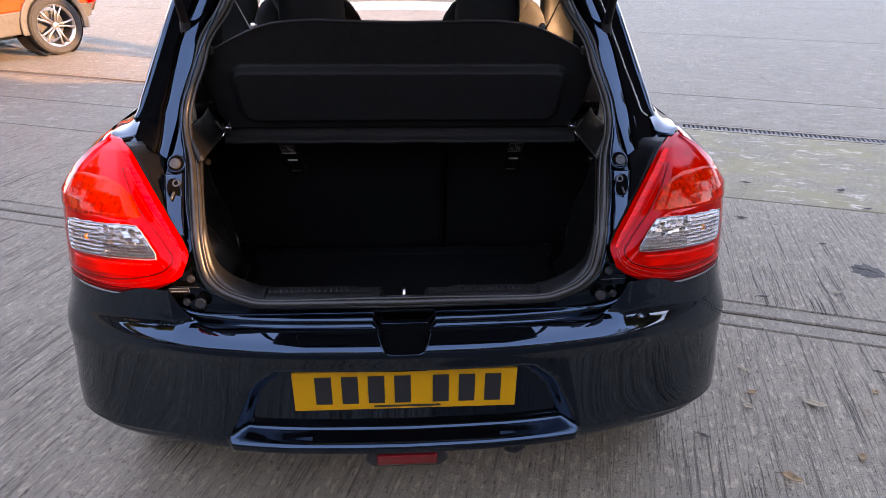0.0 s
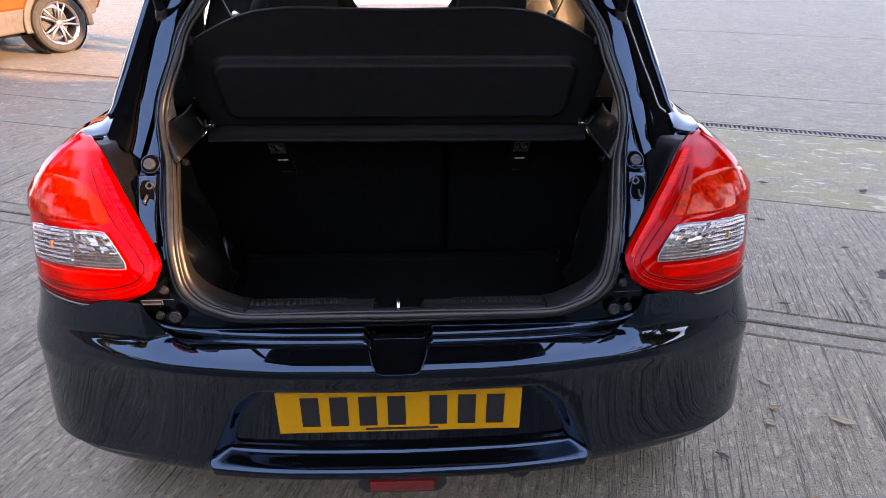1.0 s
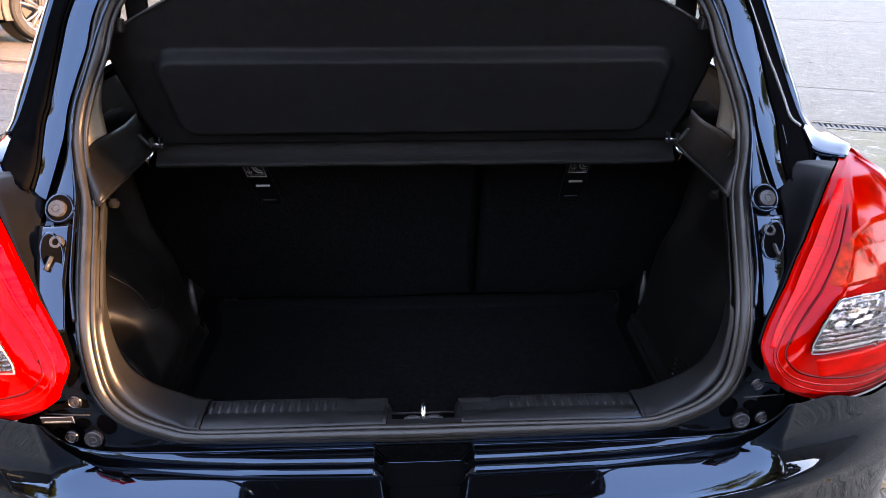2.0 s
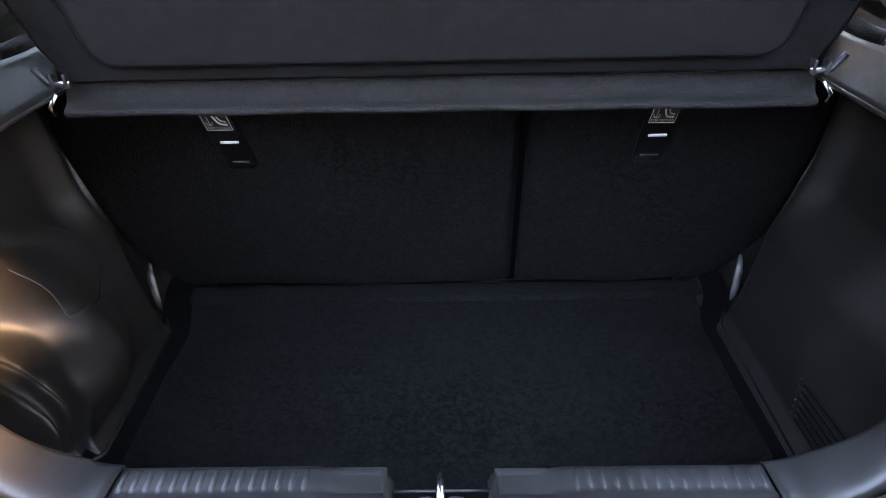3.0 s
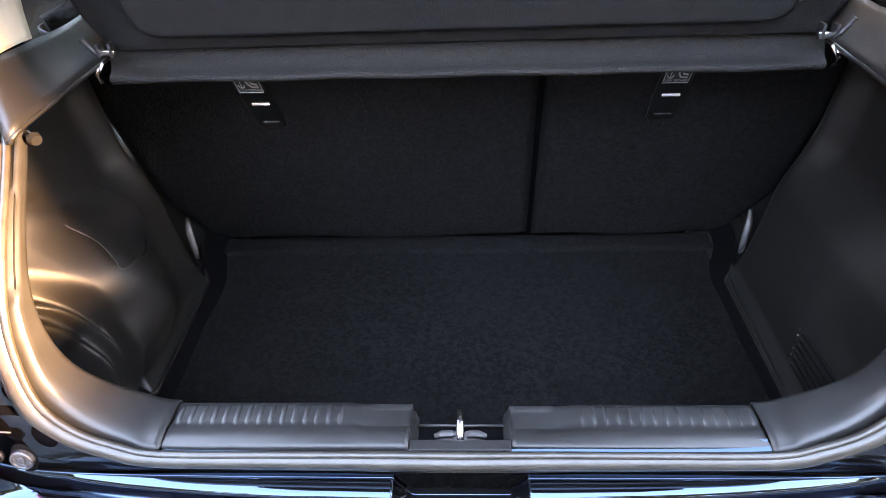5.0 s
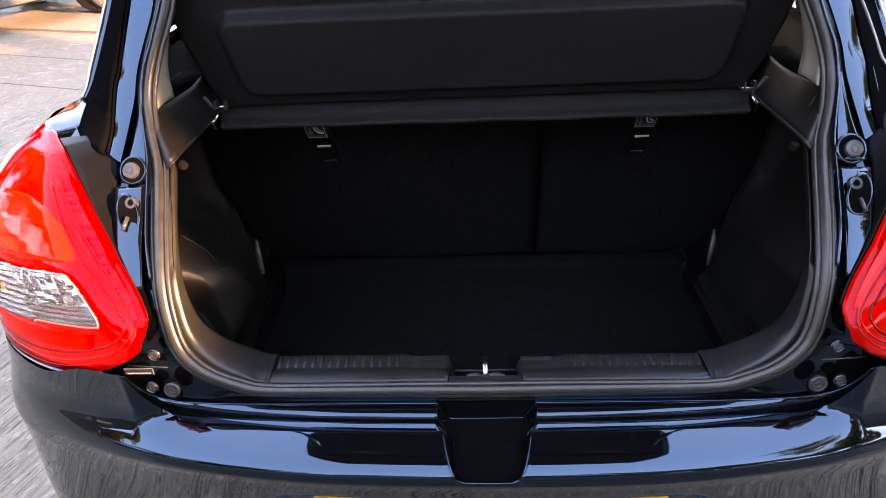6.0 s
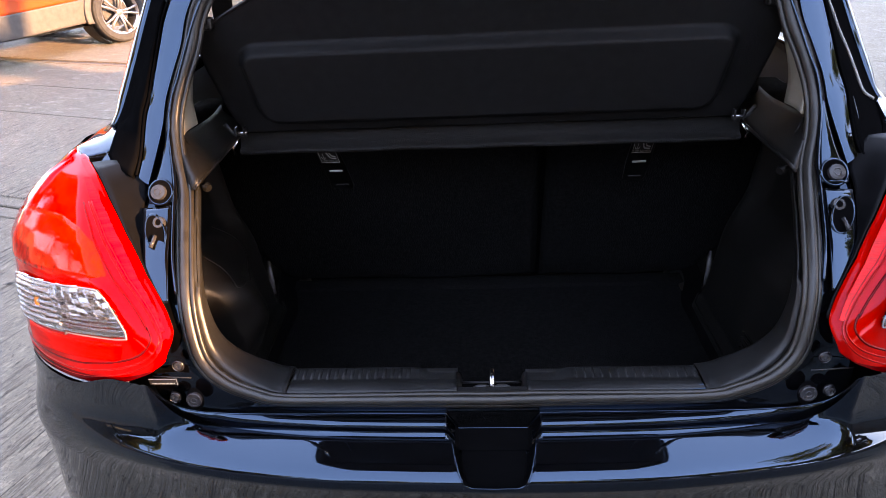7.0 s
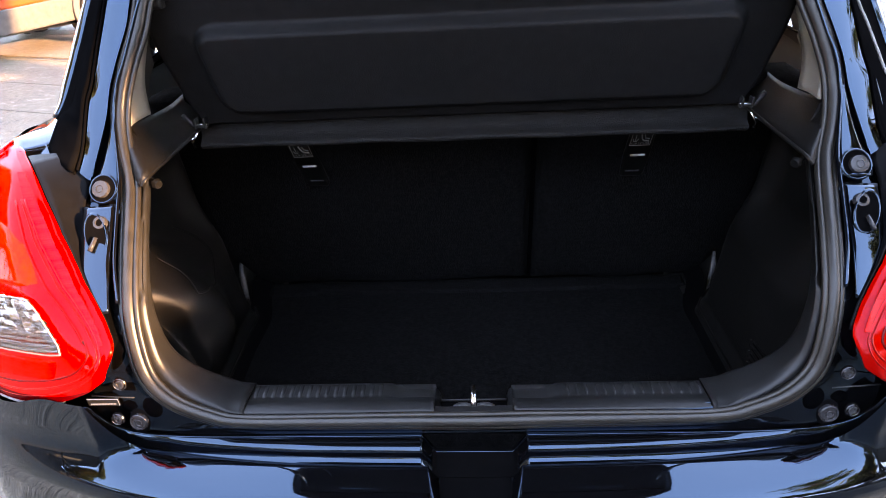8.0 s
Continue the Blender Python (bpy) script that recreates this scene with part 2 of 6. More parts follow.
U, V = Vector((math.cos(ANG), math.sin(ANG), 0)), Vector((-math.sin(ANG), math.cos(ANG), 0))


def concrete_material(name, colour, groove, stain=0.0, pale=0.0):
    """Tamped concrete: fine ridges across the slab, sand grain, dirt in the grooves, stains."""
    m = bpy.data.materials.new(name)
    m.use_nodes = True
    nt, L = m.node_tree, m.node_tree.links
    b = nt.nodes["Principled BSDF"]
    b.inputs["Specular IOR Level"].default_value = 0.35
    geo = nt.nodes.new("ShaderNodeNewGeometry")
    rot = nt.nodes.new("ShaderNodeMapping")
    rot.inputs["Rotation"].default_value = (0, 0, -ANG)
    L.new(geo.outputs["Position"], rot.inputs[0])

    def noise_at(scale, stretch=(1, 1, 1), detail=6.0, rough=0.55, distort=0.0):
        mp = nt.nodes.new("ShaderNodeMapping")
        mp.inputs["Scale"].default_value = stretch
        L.new(rot.outputs[0], mp.inputs[0])
        n = nt.nodes.new("ShaderNodeTexNoise")
        n.inputs["Scale"].default_value, n.inputs["Detail"].default_value, n.inputs["Roughness"].default_value = scale, detail, rough
        n.inputs["Distortion"].default_value = distort
        L.new(mp.outputs[0], n.inputs[0])
        return n.outputs[0]

    def ramp(src, a, b_):
        r = nt.nodes.new("ShaderNodeMapRange")
        r.inputs[1].default_value, r.inputs[2].default_value = a, b_
        L.new(src, r.inputs[0])
        return r.outputs[0]

    def math_(op, a, b_):
        n = nt.nodes.new("ShaderNodeMath")
        n.operation = op
        for k, q in enumerate((a, b_)):
            if isinstance(q, float):
                n.inputs[k].default_value = q
            else:
                L.new(q, n.inputs[k])
        return n.outputs[0]

    def mix(f, c1, c2, kind="MIX"):
        n = nt.nodes.new("ShaderNodeMixRGB")
        n.blend_type = kind
        for k, q in enumerate((f, c1, c2)):
            if isinstance(q, tuple):
                n.inputs[k].default_value = (*q, 1)
            elif isinstance(q, float):
                n.inputs[k].default_value = q
            else:
                L.new(q, n.inputs[k])
        return n.outputs[0]

    lines = noise_at(58, (1, 0.026, 1), 4, 0.75, 0.16)        # ridges run across the slab
    small = noise_at(120, (1, 0.03, 1), 2, 0.6, 0.1)
    thin = ramp(lines, 0.385, 0.410)
    hair = ramp(small, 0.36, 0.46)
    patch = ramp(noise_at(1.6, (1, 0.6, 1), 5), 0.30, 0.62)
    deep = math_("MULTIPLY", math_("SUBTRACT", 1.0, math_("MULTIPLY", thin, math_("ADD", math_("MULTIPLY", hair, 0.45), 0.55))), math_("ADD", math_("MULTIPLY", patch, 0.9), 0.10))
    big = noise_at(0.7, detail=8, rough=0.6)
    mid = noise_at(6, detail=8, rough=0.65)
    fine = noise_at(140, detail=4)
    grit = noise_at(260, detail=3)
    col = mix(ramp(big, 0.3, 0.7), tuple(c * 0.82 for c in colour), tuple(min(1, c * 1.14) for c in colour))
    col = mix(ramp(mid, 0.35, 0.7), col, tuple(c * 0.9 for c in colour))
    col = mix(math_("MULTIPLY", ramp(fine, 0.48, 0.68), 0.5), col, tuple(c * 0.5 for c in colour))
    col = mix(math_("MULTIPLY", ramp(grit, 0.60, 0.68), 0.7), col, tuple(min(1, c * 2.1) for c in colour))
    pit = noise_at(75, (1, 0.55, 1), 5, 0.7)
    col = mix(math_("MULTIPLY", ramp(pit, 0.57, 0.64), 0.8), col, tuple(c * 0.16 for c in colour))
    crust = noise_at(48, (1, 0.4, 1), 7, 0.75)
    col = mix(math_("MULTIPLY", ramp(crust, 0.54, 0.59), 0.6), col, tuple(min(1, c * 1.85) for c in colour))
    col = mix(math_("MULTIPLY", deep, groove), col, tuple(c * 0.12 for c in colour))
    if stain:
        st = ramp(noise_at(2.3, (1, 1.6, 1), 8, 0.65, 0.6), 0.40, 0.62)
        col = mix(math_("MULTIPLY", st, stain), col, (0.15, 0.12, 0.055))
    if pale:
        pl = ramp(noise_at(11.0, (0.55, 1.2, 1), 9, 0.78, 0.8), 0.55, 0.61)
        col = mix(math_("MULTIPLY", pl, pale), col, (0.44, 0.39, 0.32))
    L.new(col, b.inputs["Base Color"])
    rr = nt.nodes.new("ShaderNodeMapRange")
    rr.inputs[3].default_value, rr.inputs[4].default_value = 0.55, 0.85
    L.new(mid, rr.inputs[0])
    L.new(rr.outputs[0], b.inputs["Roughness"])
    h = math_("SUBTRACT", math_("ADD", math_("MULTIPLY", fine, 0.5), math_("MULTIPLY", grit, 0.35)), math_("MULTIPLY", deep, groove * 1.6))
    bp = nt.nodes.new("ShaderNodeBump")
    bp.inputs["Strength"].default_value, bp.inputs["Distance"].default_value = 1.0, 0.009
    L.new(h, bp.inputs["Height"])
    L.new(bp.outputs[0], b.inputs["Normal"])
    return m


TAMPED = concrete_material("tamped_concrete", (0.1651, 0.1299, 0.09202), 0.97)
SMOOTH = concrete_material("trowelled_concrete", (0.1355, 0.1075, 0.07694), 0.10)
STAINED = concrete_material("stained_concrete", (0.1355, 0.1111, 0.07449), 0.12, stain=0.9, pale=0.5)
FAR = concrete_material("worn_concrete", (0.1355, 0.1105, 0.0806), 0.18, stain=0.12, pale=0.25)
JOINT = material("joint_filler", (0.05, 0.05, 0.05), 0.9, vary=0.4, scale=30)

_bm = bmesh.new()
bmesh.ops.create_grid(_bm, x_segments=2, y_segments=2, size=400)
ground = part("ground", _bm, JOINT, None, smooth=False)
ground.location = (0, 0, -0.03)
tagged(ground, "grey concrete yard with open joints", "ground", kind="structure")
BASE[ground] = Vector((0, 0, -0.03))


def slab(v0, v1, mat, u0=-40.0, u1=40.0, name="concrete_slab", lift=0.0):
    """One concrete slab between two joints, with worn edges."""
    bm = bmesh.new()
    e = 0.006
    for a, z in ((0.0, -0.028), (0.0, lift - e), (e, lift)):
        for uu, vv in ((u0 + a, v0 + a), (u1 - a, v0 + a), (u1 - a, v1 - a), (u0 + a, v1 - a)):
            bm.verts.new(U * uu + V * vv + Vector((0, 0, z)))
    bm.verts.ensure_lookup_table()
    q = bm.verts
    for k in (0, 4):
        for i in range(4):
            j = (i + 1) % 4
            bm.faces.new((q[k + i], q[k + j], q[k + 4 + j], q[k + 4 + i]))
    bm.faces.new((q[8], q[9], q[10], q[11]))
    return part(name, bm, mat, ground, smooth=False)


JW = 0.006
for _v0, _v1, _m, _u0, _u1 in (
        (-40, -9.3, FAR, -60, 60), (-9.3, -3.0, TAMPED, -60, 60), (-3.0, 1.33, TAMPED, -60, 60), (1.33, 1.425, SMOOTH, -60, 60),
        (1.435, 1.53, SMOOTH, -60, 60), (1.53, 2.80, TAMPED, -60, 60), (2.80, 4.27, STAINED, 0.2, 60), (2.80, 3.49, FAR, -60, 0.2), (3.49, 4.27, FAR, -60, 0.2),
        (4.45, 5.49, FAR, -60, 60), (5.49, 9.6, FAR, -60, 60), (9.6, 14.2, FAR, -60, 60), (14.2, 22, FAR, -60, 60), (22, 40, FAR, -60, 60), (40, 80, FAR, -60, 60)):
    slab(_v0 + JW / 2, _v1 - JW / 2, _m, _u0, _u1)


def drain_channel():
    """A slotted channel drain with a row of cast bars; the near end is a solid cover."""
    d = thing("drain_channel", U * 2.9 + V * 4.36, "dark cast iron slotted drain channel set in concrete", "drain")
    def at(u, v, z):
        return U * u + V * v + Vector((0, 0, z))
    def bar(name, u0, u1, v0, v1, z0, z1, mat, parent):
        bm = bmesh.new()
        c = [bm.verts.new(at(u, v, z)) for z in (z0, z1) for u, v in ((u0, v0), (u1, v0), (u1, v1), (u0, v1))]
        for f in ((3, 2, 1, 0), (4, 5, 6, 7), (0, 1, 5, 4), (1, 2, 6, 5), (2, 3, 7, 6), (3, 0, 4, 7)):
            bm.faces.new([c[k] for k in f])
        return part(name, bm, mat, parent, smooth=False)
    bar("edge_strip", -20, 20, 4.273, 4.315, -0.03, 0.0, SMOOTH, d)
    bar("edge_strip", -20, 20, 4.405, 4.447, -0.03, 0.0, SMOOTH, d)
    bar("cover_plate", 0.75, 0.98, 4.32, 4.40, -0.03, -0.002, IRON, d)
    for i in range(170):
        u = 1.0 + i * 0.034
        bar("bar", u, u + 0.019, 4.32, 4.40, -0.025, -0.003, IRON, d)
    bar("dirt_filled_slot", -20, 0.70, 4.32, 4.40, -0.03, -0.012, GREYCLAD, d)
    return d


drain_channel()


# ---------------------------------------------------------------- the black hatchback
CAR = thing("hatchback_car", (0, 1.9, 0), "glossy black hatchback car with its boot open", "car")

PLAN = catmull([(-0.05, -0.0005), (0, 0.0), (0.25, 0.008), (0.45, 0.034), (0.60, 0.074), (0.70, 0.118), (0.77, 0.168), (0.81, 0.220), (0.835, 0.285),
                (0.85, 0.38), (0.858, 0.50), (0.865, 0.75), (0.8675, 1.0)], 500)
PLAN = PLAN[PLAN[:, 0] >= 0]
PLAN[0] = (0, 0)
_ps = np.concatenate([[0], np.cumsum(np.linalg.norm(np.diff(PLAN, axis=0), axis=1))])
_tan = np.gradient(PLAN, axis=0)
_tan /= np.linalg.norm(_tan, axis=1)[:, None]
PNORM = np.stack([_tan[:, 1], -_tan[:, 0]], 1)          # outward
PNORM[0] = (0, -1)


def s_of_x(x):
    return float(np.interp(x, PLAN[:, 0], _ps))


def s_of_y(y):
    return float(np.interp(y, PLAN[:, 1], _ps))


def skin(s, z, inx, iny, widen=1.0):
    """A point of the car's outside: along the plan curve by s (negative: left), drawn inwards by inx at the sides and iny at the back."""
    a = abs(s)
    x, y = np.interp(a, _ps, PLAN[:, 0]), np.interp(a, _ps, PLAN[:, 1])
    nx, ny = np.interp(a, _ps, PNORM[:, 0]), np.interp(a, _ps, PNORM[:, 1])
    return Vector(((1 if s >= 0 else -1) * (x * widen - nx * inx), y - ny * iny, z))


def s_for(x, z):
    """Where along the plan the skin at height z stands x from the middle."""
    s = s_of_x(x)
    for _ in range(4):
        s = s_of_x(min(0.866, x + np.interp(s, _ps, PNORM[:, 0]) * in_side(z)))
    return s


def in_rear(z):
    return float(np.interp(z, [0.60, 0.70, 0.74, 0.80, 0.874, 0.92, 0.96, 0.99, 1.02], [0.01, 0.028, 0.036, 0.055, 0.082, 0.118, 0.162, 0.20, 0.27]))


def in_side(z):
    return float(np.interp(z, [0.60, 0.70, 0.80, 0.90, 0.95, 0.985, 1.0, 1.02], [0.01, 0.025, 0.032, 0.043, 0.078, 0.118, 0.145, 0.19]))


# rear bumper: the rounded top edge as rows of (height, inward) in the middle, under the lamps and at the corners, then the face
EDGE_MID = [(.636, .0612), (.643, .0575), (.6475, .053), (.6468, .042), (.6438, .026), (.6405, .012), (.6375, .003), (.6335, -.004), (.629, -.009), (.6235, -.0112), (.6175, -.012), (.611, -.012), (.604, -.010), (.59, -.006)]
EDGE_LAMP = [(.716, .019), (.705, .0183), (.693, .0175), (.682, .0163), (.672, .0142), (.663, .0105), (.655, .0055), (.6475, -.0005), (.640, -.005), (.632, -.0085), (.623, -.0105), (.614, -.011), (.604, -.0095), (.59, -.006)]
EDGE_SIDE = [.014, .0135, .013, .0125, .012, .0112, .0104, .0094, .0082, .007, .0058, .0045, .003, .001]
FACE = [(z, -.006 + .026 * (1 - ((z - .365) / .225) ** 2)) for z in (.575, .562, .550, .535, .515, .49, .465, .44, .415, .39, .37)] + [
        (0.358, .020), (0.352, .020), (0.345, .020), (0.338, .020), (0.332, .020), (0.322, .021), (0.312, .023), (0.300, .028), (0.285, .040), (0.268, .060), (0.252, .09), (0.240, .13), (0.235, .20)]



def smooth_through(x, xs, ys):
    """A smooth curve through points, with the slopes of its neighbours."""
    i = int(np.clip(np.searchsorted(xs, x) - 1, 0, len(xs) - 2))
    def slope(k):
        a, b = max(0, k - 1), min(len(xs) - 1, k + 1)
        return (ys[b] - ys[a]) / (xs[b] - xs[a])
    h = xs[i + 1] - xs[i]
    t = min(1.0, max(0.0, (x - xs[i]) / h))
    return float((2 * t ** 3 - 3 * t ** 2 + 1) * ys[i] + (t ** 3 - 2 * t ** 2 + t) * h * slope(i) + (3 * t ** 2 - 2 * t ** 3) * ys[i + 1] + (t ** 3 - t ** 2) * h * slope(i + 1))


def widen(z):
    return smooth_through(z, [.235, .252, .285, .33, .39, .44, .49, .535, .59, .65, .72], [.94, .99, 1.014, 1.023, 1.022, 1.015, 1.007, 1.0, .993, .985, .983])


def linear01(x, a, b):
    return min(1.0, max(0.0, (x - a) / (b - a)))


def edge_rise(x):
    """How far the bumper's inner edge has turned up towards the lamp."""
    return smooth_through(x, [.36, .41, .455, .485, .501, .511, .518, .53], [0, .02, .10, .26, .48, .74, 1, 1])


def bumper_point(s, k):
    x = abs(skin(s, 0, 0, 0).x)
    crown = min(1.0, max(0.0, (k - 2) / 5))                   # the inner edge turns up sharply, the crown slowly
    side = edge_rise(x) * (1 - crown) + float(smooth01(x, 0.43, 0.69)) * crown
    corner = float(smooth01(x, 0.54, 0.69 + 0.08 * crown))
    if k < len(EDGE_MID):
        (za, da), (zb, db) = EDGE_MID[k], EDGE_LAMP[k]
        if da > 0:                                            # the ledge narrows where the corner sweeps forward
            da = da * min(1.0, max(0.3, (0.083 - skin(s_of_x(x), 0, 0, 0).y) / 0.053))
        z, d = za + (zb - za) * side, da + (db - da) * side
        d = d * (1 - corner) + EDGE_SIDE[k] * corner
        z += 0.014 * float(smooth01(x, 0.34, 0.50)) * (1 - side) * min(1, max(0, (da + .004) / .057)) * crown      # the top tilts back towards the corners
        if k < 2:
            z += (0.030 - 0.015 * k) * side * (1 - float(smooth01(x, 0.57, 0.68)))                        # and rises to meet the lamp
        wide = float(np.interp(da, [-.011, .0, .03, .066], [.045, .052, .060, .066]))
        n = 1 - linear01(x, wide - 0.013, wide)               # hand recess for the tailgate catch, with slanted cheeks
        if k < 10:
            z = z * (1 - n) + n * min(z, smooth_through(da, [-.0112, .0, .03, .066], [.6200, .6135, .6115, .6175]))
        dx = d
    else:
        z, d = FACE[k - len(EDGE_MID)]
        low = 0.3 if z > 0.33 else 0.9
        dx = d * low
        half = np.interp(z, [0.345, 0.50, 0.555], [0.415, 0.355, 0.30])      # recess for the number plate, with a lip below it
        deep = float(smooth01(half - x, -0.008, 0.034)) * float(smooth01(z, 0.335, 0.352)) * (1 - float(smooth01(z, 0.548, 0.566)))
        lip = (1 - float(smooth01(x, 0.412, 0.430))) * float(smooth01(z, 0.298, 0.312)) * (1 - float(smooth01(z, 0.330, 0.350)))
        d = d * (1 - corner) + low * d * corner + 0.034 * deep - 0.016 * lip
    flare = float(np.interp(z, [.235, .285, .33, .45, .60, .66, .72], [.055, .048, .038, .030, .029, .019, .004])) * float(smooth01(x, 0.50, 0.72))
    return skin(s, z, dx, d, widen(z) + flare)


_smax = s_of_y(0.60)
_ss = sorted(set(np.round(np.concatenate([np.linspace(-_smax, _smax, 150), np.linspace(-0.46, 0.46, 130), np.linspace(-0.09, 0.09, 121), np.linspace(0.46, 0.66, 70), np.linspace(-0.66, -0.46, 70), np.linspace(0.49, 0.545, 40), np.linspace(-0.545, -0.49, 40)]), 4)))
_cols = [spline([bumper_point(s, k) for k in range(len(EDGE_MID) + len(FACE))], 2) for s in _ss]
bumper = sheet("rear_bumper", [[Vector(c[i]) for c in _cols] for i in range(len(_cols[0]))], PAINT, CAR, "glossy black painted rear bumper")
bumper.data.materials.append(GARNISH)                       # the catch recess has a floor set to dead black
for _p in bumper.data.polygons:
    if abs(_p.center.x) < .048 and .5 < _p.center.z < .632 and _p.center.y > -.0095 and abs(_p.normal.z) > .45:
        _p.material_index = 1
# the inner step between bumper and boot opening, with the drip groove
STEP = [(0.0985, 0.662), (0.092, 0.6645), (0.086, 0.6633), (0.078, 0.6617), (0.0702, 0.6600), (0.0700, 0.652), (0.0697, 0.642), (0.061, 0.6405)]


def step_point(x, k):
    y, z = STEP[k]
    n = 1 - linear01(abs(x), 0.053, 0.072)
    zn = np.interp(y, [0.062, 0.093], [0.618, 0.634])
    side = edge_rise(abs(x))
    base = skin(s_of_x(abs(x)), 0, 0, 0).y
    z = z * (1 - n) + zn * n
    crest = base + 0.053 * min(1.0, max(0.3, (0.083 - base) / 0.053))
    inner, outer = 0.0915 + 0.1 * base * (1 - side), crest + 0.0075
    q = inner + (min(outer, inner - 0.003) - inner) * (0.092 - y) / (0.092 - 0.061)
    return Vector((x, q, z + side * 0.058))


_xs = np.unique(np.round(np.concatenate([np.linspace(-0.532, 0.532, 240), np.linspace(0.48, 0.525, 40), np.linspace(-0.525, -0.48, 40), np.linspace(-0.09, 0.09, 91)]), 4))
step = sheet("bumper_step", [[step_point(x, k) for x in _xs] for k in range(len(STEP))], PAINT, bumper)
# dead black in the notch stands in for the tailgate's dark reflection
step.data.materials.append(GARNISH)
for _p in step.data.polygons:
    if abs(_p.center.x) < .058:
        _p.material_index = 1
tube("step_edge", [step_point(x, 1) + Vector((0, -.0006, .0004)) for x in _xs if abs(x) < .528], 0.0011, PAINT, bumper, sides=6)
for sg in (-1, 1):                                        # rolled edges of the recess's cheeks
    tube("recess_edge", [bumper_point(sg * s_of_x(float(np.interp(EDGE_MID[k][1], [-.011, .0, .03, .066], [.045, .052, .060, .066]))), k) + Vector((0, 0, .0004)) for k in range(2, 11)], 0.0012, PAINT, bumper, sides=6)


def number_plate():
    p = part("number_plate", box_bm(-0.26, 0.26, 0.030, 0.034, 0.433, 0.544), YELLOW, CAR, "yellow reflective rear number plate", bevel=0.0015)
    # the plate's characters, as plain bars of their size
    x = -0.215
    for w in (0.05, 0.05, 0.05, 0.05):
        part("character_bar", box_bm(x + 0.006, x + w - 0.006, 0.0285, 0.0305, 0.452, 0.531), INK, p, smooth=False)
        x += 0.061
    x += 0.028
    for w in (0.05, 0.05, 0.05):
        part("character_bar", box_bm(x + 0.006, x + w - 0.006, 0.0285, 0.0305, 0.452, 0.531), INK, p, smooth=False)
        x += 0.061
    part("maker_line", box_bm(-0.075, 0.082, 0.0287, 0.0305, 0.4395, 0.4445), INK, p, smooth=False)
    return p


number_plate()

# rear fog lamp and its black housing below the bumper
_fog = [(-0.105, 0.262), (-0.09, 0.30), (0.09, 0.30), (0.105, 0.262), (0.085, 0.240), (-0.085, 0.240)]
_bm = bmesh.new()
_f = _bm.faces.new([_bm.verts.new((x, 0.03, z)) for x, z in _fog])
_r = bmesh.ops.extrude_face_region(_bm, geom=[_f])
bmesh.ops.translate(_bm, verts=[v for v in _r["geom"] if isinstance(v, bmesh.types.BMVert)], vec=(0, 0.10, 0))
bmesh.ops.recalc_face_normals(_bm, faces=_bm.faces)
fog = part("fog_lamp", _bm, PLASTIC, CAR, "dark red fog lamp under the bumper", bevel=0.008)
part("lens", box_bm(-0.076, 0.076, 0.022, 0.05, 0.254, 0.288), FOG_RED, fog, "dark red ribbed lens", bevel=0.006)
# black undertray, tow-eye opening and tail pipe
sheet("undertray", [[Vector((x, y, z)) for x in np.linspace(-0.60, 0.60, 12)] for y, z in ((0.20, 0.30), (0.22, 0.235), (0.35, 0.215), (0.9, 0.2), (3.4, 0.2))], PLASTIC, CAR)
lathe("tail_pipe", [(0.03, 0), (0.03, 0.16), (0.026, 0.16), (0.026, 0.0)], IRON, CAR, Matrix.Translation((0.28, 0.25, 0.245)) @ Euler((radians(90), 0, 0)).to_matrix().to_4x4(), caps=False)

# boot opening: seal line, outer line
SEAL = [(0, .096, .690), (.1, .0965, .691), (.2, .097, .691), (.317, .097, .693), (.36, .10, .702), (.405, .106, .721), (.437, .117, .752), (.450, .135, .798), (.457, .16, .842),
        (.467, .21, .89), (.478, .26, .926), (.491, .31, .962), (.506, .345, 1.005), (.510, .375, 1.05), (.497, .40, 1.10), (.477, .425, 1.15), (.460, .456, 1.208), (.421, .497, 1.267),
        (.38, .56, 1.35), (.28, .62, 1.40), (0, .645, 1.425)]
OUTER = [(0, .0970, .659), (.1, .0970, .659), (.2, .0972, .659), (.33, .0975, .660), (.42, .098, .663), (.485, .098, .676), (.513, .098, .70), (.514, .102, .74), (.497, .118, .785),
         (.522, .174, .855), (.545, .228, .905), (.572, .298, .955), (.580, .332, .99), (.572, .364, 1.04), (.550, .396, 1.10), (.527, .421, 1.155), (.513, .452, 1.21), (.492, .494, 1.27),
         (.46, .565, 1.36), (.36, .65, 1.425), (0, .69, 1.452)]
seal_line, outer_line = both(spline(SEAL)), both(spline(OUTER))


def ring_rows(a, b, steps):
    """Rows from line a to line b: (share across, share of the depth, forward shift)."""
    return [[Vector((p[0] * (1 - f) + q[0] * f, p[1] * (1 - g) + q[1] * g + dy, p[2] * (1 - f) + q[2] * f)) for p, q in zip(a, b)] for f, g, dy in steps]


frame_panel = sheet("hatch_frame", ring_rows(seal_line, outer_line, [(0.0, 0, .022), (0.06, .05, .006), (0.3, .3, .004), (0.55, .55, .004), (0.75, .75, .0035), (0.9, .9, .003), (0.97, .97, .001), (1, 1, .004)]),
                    FRAME_PAINT, CAR, "glossy black painted frame of the boot opening")
# the rubber seal: a flattened double bead
def seal_profile(dr):
    """The seal's line, moved towards the middle of the opening by dr."""
    c = np.array(both(spline(SEAL, 6)))
    centre = np.array([0, 0.30, 0.98])
    pts = []
    for p in c:
        v = centre - p
        v[1] = 0
        v /= np.linalg.norm(v)
        pts.append(p + v * dr + np.array([0, -0.004, 0]))
    return pts


